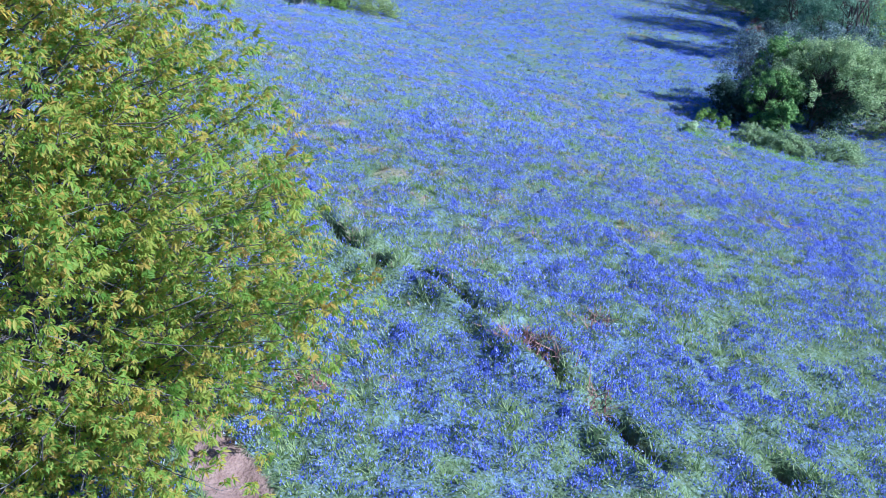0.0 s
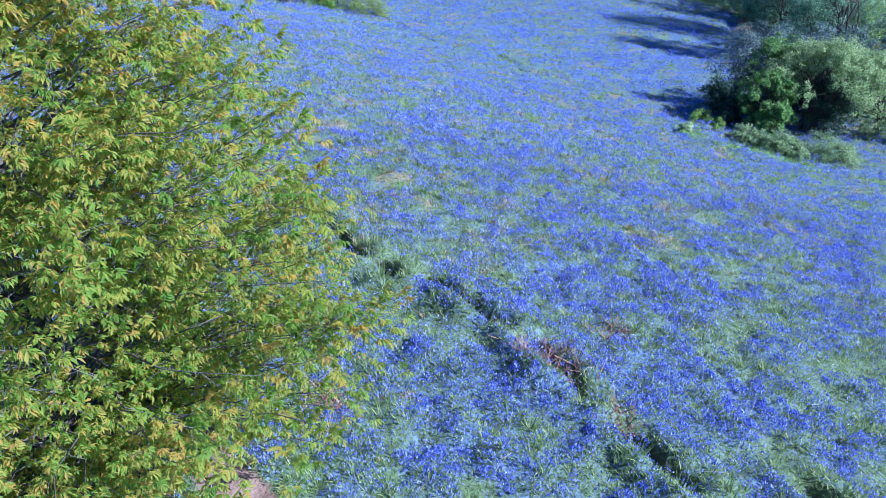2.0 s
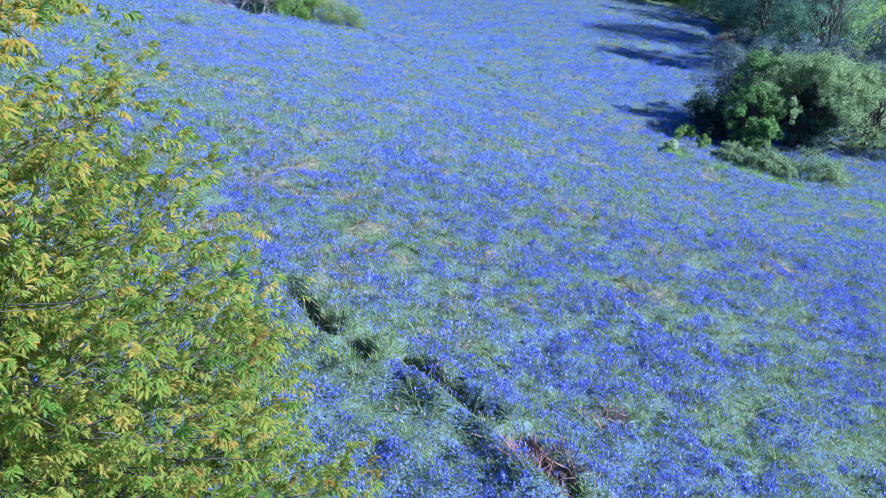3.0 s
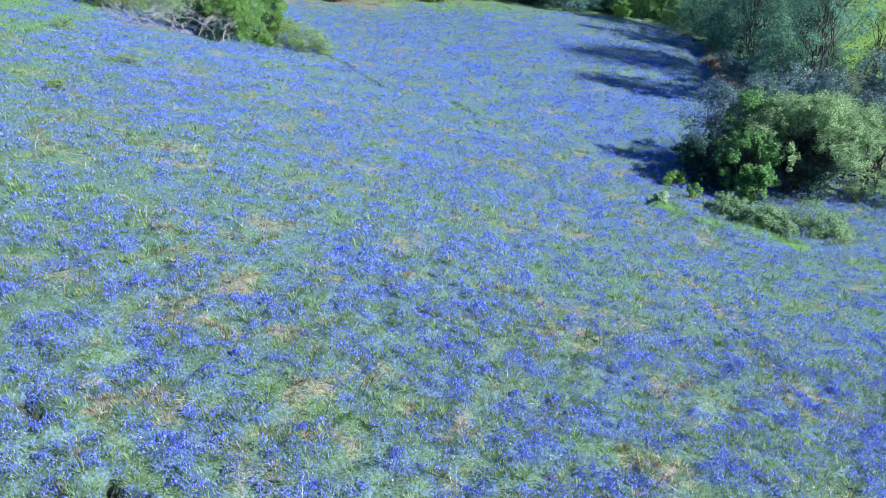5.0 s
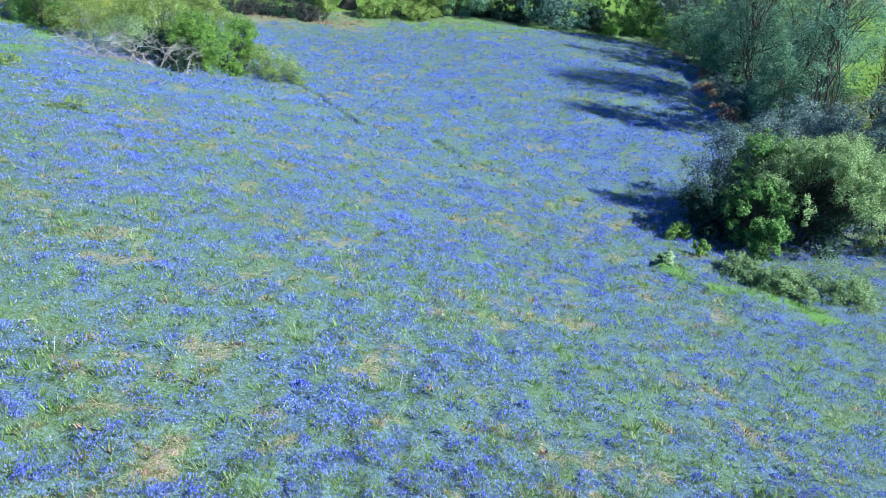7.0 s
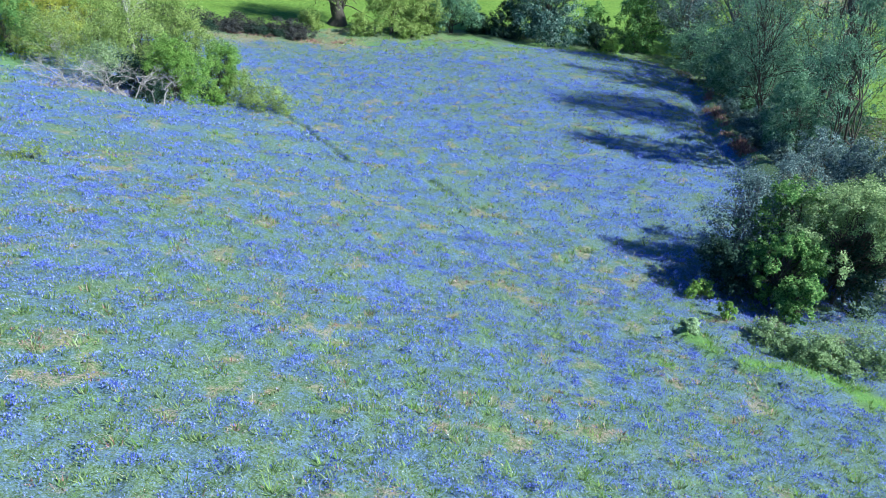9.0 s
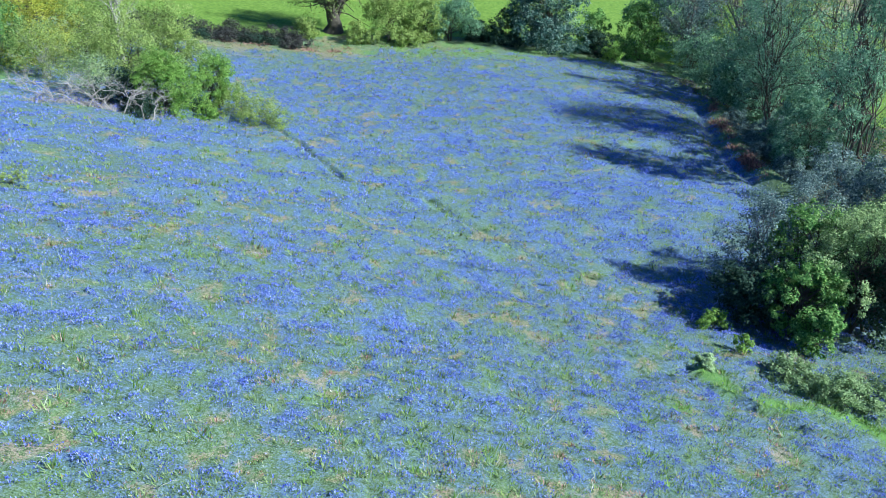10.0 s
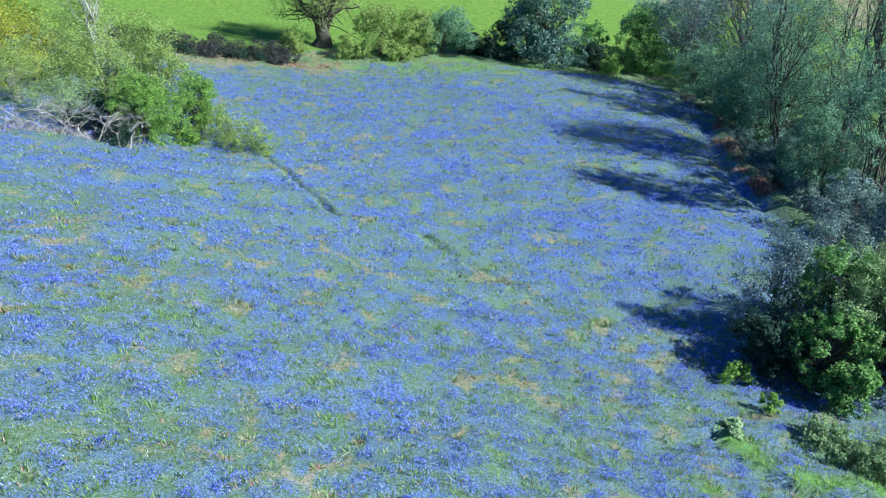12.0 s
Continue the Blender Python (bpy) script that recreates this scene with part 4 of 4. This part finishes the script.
def blades(x, y, wide, tall, lay, rng):
    """Arching blades of one face each."""
    n = len(x)
    z = ground_height(x, y)
    base = np.stack([x, y, z - 0.02], 1)
    th = rng.uniform(0, 2 * np.pi, n)
    flat = np.stack([np.cos(th), np.sin(th), np.zeros(n)], 1)
    d = unit(flat * (lay * rng.uniform(0.3, 1.6, (n, 1))) + [0, 0, 1.0])
    sd = np.stack([-np.sin(th), np.cos(th), np.zeros(n)], 1)
    L, w = tall * rng.uniform(0.6, 1.5, (n, 1)) * (0.4 + 0.8 * tussock(x, y))[:, None], wide * rng.uniform(0.6, 1.4, (n, 1))
    v = np.stack([base - sd * w, base + sd * w, base + d * L], 1).reshape(-1, 3)
    return v, np.arange(3 * n).reshape(n, 3)


def stuff(name, shapes, mat, label, category):
    V, F, at = [], [], 0
    for v, f in shapes:
        V.append(v)
        F.append(f + at)
        at += len(v)
    return tagged(new(name, mesh_of(name, np.concatenate(V), np.concatenate(F), mat)), label, category, kind="stuff")


def pick(x, y, chance_of, rng):
    keep = rng.uniform(0, 1, len(x)) < chance_of
    return x[keep], y[keep]


def clumps(y0, y1, gap, rng):
    """Middles of the tussocks, on a jittered grid, with their radius, height and what they mostly bear."""
    hi = 11 + 0.54 * y1
    gx, gy = np.meshgrid(np.arange(-12 - 0.34 * y1, min(hi, 48), gap), np.arange(y0, y1, gap))
    x, y = gx.ravel() + rng.uniform(-0.5, 0.5, gx.size) * gap, gy.ravel() + rng.uniform(-0.5, 0.5, gx.size) * gap
    fade = step(y1, y1 - 8, y) * (step(y0, y0 + 8, y) if y0 > 5 else 1)
    keep = (rng.uniform(0, 1, gx.size) < thick(x, y) * 0.9 * fade) & (x > -12 - 0.34 * y) & (x < 11 + 0.54 * y)
    x, y = x[keep], y[keep]
    return x, y, gap * rng.uniform(0.35, 0.85, len(x)), rng.uniform(0.45, 1.45, len(x)) * (0.55 + 0.8 * tussock(x, y)), cover(x, y)


def round_about(x, y, radius, many):
    """Places about the middles, many for each, and their way out from the middle (0 to 1)."""
    i = np.repeat(np.arange(len(x)), many)
    out, th = RNG.uniform(0, 1, len(i)) ** 0.6, RNG.uniform(0, 2 * np.pi, len(i))
    return i, x[i] + np.cos(th) * out * radius[i], y[i] + np.sin(th) * out * radius[i], out, th


def clump_blades(x, y, radius, height, many, wide, tall, rng):
    """Strap leaves that rise from each middle and arch outwards."""
    i, px, py, out, th = round_about(x, y, radius * 0.75, many)
    n = len(i)
    base = np.stack([px, py, ground_height(px, py) - 0.02], 1)
    th = th + rng.normal(0, 0.5, n)
    flat = np.stack([np.cos(th), np.sin(th), np.zeros(n)], 1)
    side = np.stack([-np.sin(th), np.cos(th), np.zeros(n)], 1)
    L = tall * height[i] * rng.uniform(0.55, 1.3, n) * (1.1 - 0.4 * out)
    w = (wide * rng.uniform(0.6, 1.4, n))[:, None]
    tip = base + flat * (L * (0.25 + 0.7 * out))[:, None] + np.stack([np.zeros(n), np.zeros(n), L * (1.0 - 0.45 * out)], 1)
    v = np.stack([base - side * w, base + side * w, tip], 1).reshape(-1, 3)
    return v, np.arange(3 * n).reshape(n, 3)


def clump_heads(x, y, radius, height, many, wide, tall, high, rng):
    """Nodding flower heads held over each clump like a dome."""
    i, px, py, out, th = round_about(x, y, radius, many)
    n = len(i)
    top = ground_height(px, py) + high * height[i] * (1.1 - 0.5 * out ** 2) * rng.uniform(0.8, 1.2, n)
    tip = np.stack([px, py, top], 1)
    lean = unit(rng.normal(0, 0.35, (n, 3)) + [0, 0, 1.0])
    foot = tip - lean * (tall * rng.uniform(0.7, 1.3, (n, 1)))
    a = unit(np.cross(lean, rng.normal(0, 1, (n, 3))))
    b = np.cross(lean, a)
    w = wide * rng.uniform(0.6, 1.4, (n, 1))
    if wide > 0.018:
        return np.stack([tip, foot + a * w, foot - a * w], 1).reshape(-1, 3), np.arange(3 * n).reshape(n, 3)
    v = np.stack([tip, foot + a * w, foot - a * w * 0.5 + b * w * 0.87, foot - a * w * 0.5 - b * w * 0.87], 1).reshape(-1, 3)
    k = np.arange(n)[:, None] * 4
    return v, np.concatenate([k + [0, 1, 2], k + [0, 2, 3]])


def sow():
    rng = np.random.default_rng(55)
    blue, green, straw, lush, russet = [], [], [], [], []
    # tussocks: from, to, spacing, heads each, head width, length, height over ground, leaves each, leaf width, length
    for y0, y1, gap, heads, hw, hl, hh, leafs, lw, ll in ((1.5, 34, 0.27, 30, 0.013, 0.05, 0.22, 28, 0.0095, 0.175), (26, 66, 0.48, 26, 0.023, 0.07, 0.28, 21, 0.018, 0.18), (58, 130, 0.72, 14, 0.045, 0.105, 0.28, 11, 0.036, 0.16)):
        x, y, radius, height, c = clumps(y0, y1, gap, rng)
        free = (1 - c[3]) * (1 - c[4]) * (1 - gaping(x, y)) * (1 - 0.8 * wood_floor(x, y))
        bloom = rng.poisson(heads * (1.65 if y0 < 58 else 1.15) * step(0.25, 1.0, c[0]) * free * rng.uniform(0.3, 1.6, len(x)) * (1 - 0.95 * c[2]))
        blue.append(clump_heads(x, y, radius, height, bloom, hw, hl, hh, rng))
        leaf = rng.poisson(leafs * np.clip(1.25 - 0.4 * c[0] - 0.5 * c[1] - 0.6 * c[2], 0.1, 2) * free * rng.uniform(0.5, 1.5, len(x)))
        green.append(clump_blades(x, y, radius, height, leaf, lw, ll, rng))
        straw.append(clump_blades(x, y, radius * 1.3, height * 0.5, rng.poisson(leafs * np.clip(0.03 + 1.0 * c[1], 0, 1) * free), lw * (0.7 if y0 < 58 else 0.45), ll * 1.2, rng))
        russet.append(clump_blades(x, y, radius, height * 0.7, rng.poisson(leafs * 0.8 * c[1] * free), lw, ll, rng))
        lush.append(clump_blades(x, y, radius * 1.2, height * (0.9 if y0 < 26 else 1.6), rng.poisson(leafs * 1.2 * np.clip(c[2], 0, 1) * free), lw, ll, rng))
    # single flowers and blades between the tussocks
    for count, y0, y1, wide, tall, high, grass_wide, grass_tall in ((330000, 1.5, 30, 0.013, 0.05, 0.14, 0.013, 0.12), (110000, 30, 62, 0.022, 0.06, 0.14, 0.018, 0.12), (70000, 62, 122, 0.04, 0.09, 0.13, 0.03, 0.12)):
        x, y = scatter(count, y0, y1, rng, 1.1)
        c = cover(x, y)
        blue.append(spikes(*pick(x, y, (0.08 + 0.4 * step(0.33, 0.92, c[0])) * (1 - gaping(x, y)) * (1 - c[3]) * (1 - c[4]) * (1 - 0.6 * c[2]), rng), wide, tall, high, rng))
        x, y = scatter(count, y0, y1, rng, 1.1)
        c = cover(x, y)
        green.append(blades(*pick(x, y, 0.6 * (1 - c[3]) * (1 - c[4]) * (1 - 0.5 * c[1]) * (1 - gaping(x, y)), rng), grass_wide, grass_tall, 1.2, rng))
    white = []
    for count, y0, y1, wide in ((1500, 3, 30, 0.013), (1200, 30, 60, 0.018)):
        x, y = scatter(count, y0, y1, rng, 1.0)
        x, y = pick(x, y, step(0.45, 0.7, cloud(x, y, 2.5, 91)), rng)
        at = np.stack([x, y, ground_height(x, y) + rng.uniform(0.1, 0.25, len(x))], 1)
        for turn in range(2):
            white.append(leaves(at, np.tile([0.0, 0.0, 1.0], (len(x), 1)), wide * 2, rng, droop=0.0, slim=0.5))
    stuff("stitchwort", white, WHITE_PETAL, "tiny white stitchwort flowers among the bluebells", "flowers")
    stuff("bluebell", blue, BLUEBELL, "dense blue bluebells in flower over the whole slope", "flowers")
    stuff("grass", green, BLADE, "green bluebell leaves and grass between the flowers", "grass")
    stuff("dry_stalk", straw, STRAW, "dry straw-coloured bracken stalks lying in the meadow", "dead bracken")
    stuff("lush_grass", lush, MOSSY, "bright green lush grass along the wet edge", "grass")
    paths = []
    for count, y0, y1, thin in ((9000, 3, 32, 0.0045), (6000, 32, 66, 0.0075)):
        x, y = scatter(count, y0, y1, rng, 1.0)
        x, y = pick(x, y, 0.05 + 0.8 * cover(x, y)[1], rng)
        for a, b, high in zip(x, y, ground_height(x, y)):
            th, size = rng.uniform(0, 2 * np.pi), rng.uniform(0.2, 0.6)
            p, r = bough((a, b, high + 0.08), (a + np.cos(th) * size, b + np.sin(th) * size, high + rng.uniform(0.1, 0.35)), thin, thin * 0.5, rng, sag=0.12, wander=0.09, n=5)
            paths.append((p, r))
    v, f = tubes(paths, 3)
    tagged(new("bracken_stem", mesh_of("bracken_stem", v, f, PALE_STEM)), "long pale bracken stems lying bent in the flowers", "dead bracken", kind="stuff")
    t = rng.uniform(0, 0.62, 9000) ** 1.2
    x = np.interp(t, np.linspace(0, 1, len(DITCH)), [p[0] for p in DITCH]) + 1.2 + rng.normal(0, 0.35, 9000)
    y = np.interp(t, np.linspace(0, 1, len(DITCH)), [p[1] for p in DITCH]) + rng.normal(0, 0.5, 9000)
    x, y = pick(x, y, 0.7 * step(0.4, 0.6, value_noise(x, y, 1.6, 93)), rng)
    clump = [(1.6, 13.55, 0.28, 350), (1.95, 13.1, 0.22, 200), (3.3, 15.1, 0.2, 160), (-2.2, 11.2, 0.25, 200), (2.7, 11.6, 0.15, 100)]
    cx = np.concatenate([a + rng.normal(0, r, n) for a, b, r, n in clump])
    cy = np.concatenate([b + rng.normal(0, r, n) for a, b, r, n in clump])
    hx = rng.uniform(-20, 1, 3000)
    hy = 119.4 - 0.04 * hx + rng.normal(0, 0.8, 3000)
    hx, hy = pick(hx, hy, step(0.35, 0.6, value_noise(hx, hy, 1.3, 94)), rng)
    stuff("russet_bracken", [blades(hx, hy, 0.06, 0.35, 2.5, rng), blades(x, y, 0.03, 0.42, 1.6, rng), blades(cx, cy, 0.014, 0.26, 1.4, rng), *russet], RUSSET, "russet dead bracken on the ditch bank, in the meadow and at the hedge", "dead bracken")
    x = -18.0 + rng.normal(0, 2.2, 2000)
    y = 84.8 + 0.16 * (x + 17) + rng.normal(0, 0.7, 2000)
    stuff("bracken_litter", [blades(x, y, 0.025, 0.4, 2.5, rng)], DRIFT, "dry grey-brown bracken litter under the dead branches", "dead bracken")


sow()


def dead_branch(x, y, size, turn, seed):
    """A fallen, bleached branch with its forks."""
    rng = np.random.default_rng(seed)
    z = float(ground_height(x, y))
    holder = tagged(new("dead_branch"), "bleached dead branch fallen at the thicket's edge", "branch", "dead branches by the thicket")
    holder.location = (x, y, z)
    holder.rotation_euler = (0, 0, radians(turn))
    main, r = bough((0, 0, 0.05), (size, 0, size * 0.35), 0.05, 0.018, rng, sag=0.2, wander=0.1, n=9)
    paths = [(main, r)]
    for k in range(14):
        i = rng.integers(1, 8)
        way = unit(np.array([rng.uniform(0.2, 1), rng.normal(0, 0.8), rng.normal(0.25, 0.5)]))
        tw, r = bough(main[i], main[i] + way * size * rng.uniform(0.25, 0.55), 0.024, 0.008, rng, n=6)
        tw[:, 2] = np.maximum(tw[:, 2], 0.04)
        paths.append((tw, r))
        for q in range(2):
            way2 = unit(way + rng.normal(0, 0.6, 3))
            t2, r = bough(tw[3], tw[3] + way2 * size * 0.2, 0.012, 0.005, rng, n=4)
            t2[:, 2] = np.maximum(t2[:, 2], 0.04)
            paths.append((t2, r))
    v, f = tubes(paths, 6)
    piece("bough", mesh_of("bough", v, f, DRIFT), holder)


for k, (x, y, size, turn) in enumerate(((-16.6, 83.6, 3.2, 140), (-17.4, 84.4, 3.4, 165), (-15.6, 83.2, 2.6, 60), (-14.2, 82.9, 2.8, 115), (-18.6, 83.8, 2.6, 200), (-13.6, 83.0, 2.4, 75), (-19.6, 84.6, 2.4, 100), (-20.8, 84.8, 2.8, 150), (-15.0, 83.6, 3.0, 100), (-16.0, 84.2, 3.2, 20), (-18.0, 83.4, 2.6, 60), (-22.0, 85.6, 2.4, 170))):
    dead_branch(x, y, size, turn, 200 + k)


def fallen_pole():
    a, b = (31.8, 78.4), (34.4, 78.0)
    za, zb = float(ground_height(*a)) + 0.12, float(ground_height(*b)) + 0.12
    rng = np.random.default_rng(9)
    v, f = tubes([bough((a[0], a[1], za), (b[0], b[1], zb), 0.06, 0.045, rng, wander=0.01)], 8)
    tagged(new("fallen_pole", mesh_of("fallen_pole", v, f, PALE_BARK)), "pale bare pole fallen across the ditch", "pole")


fallen_pole()
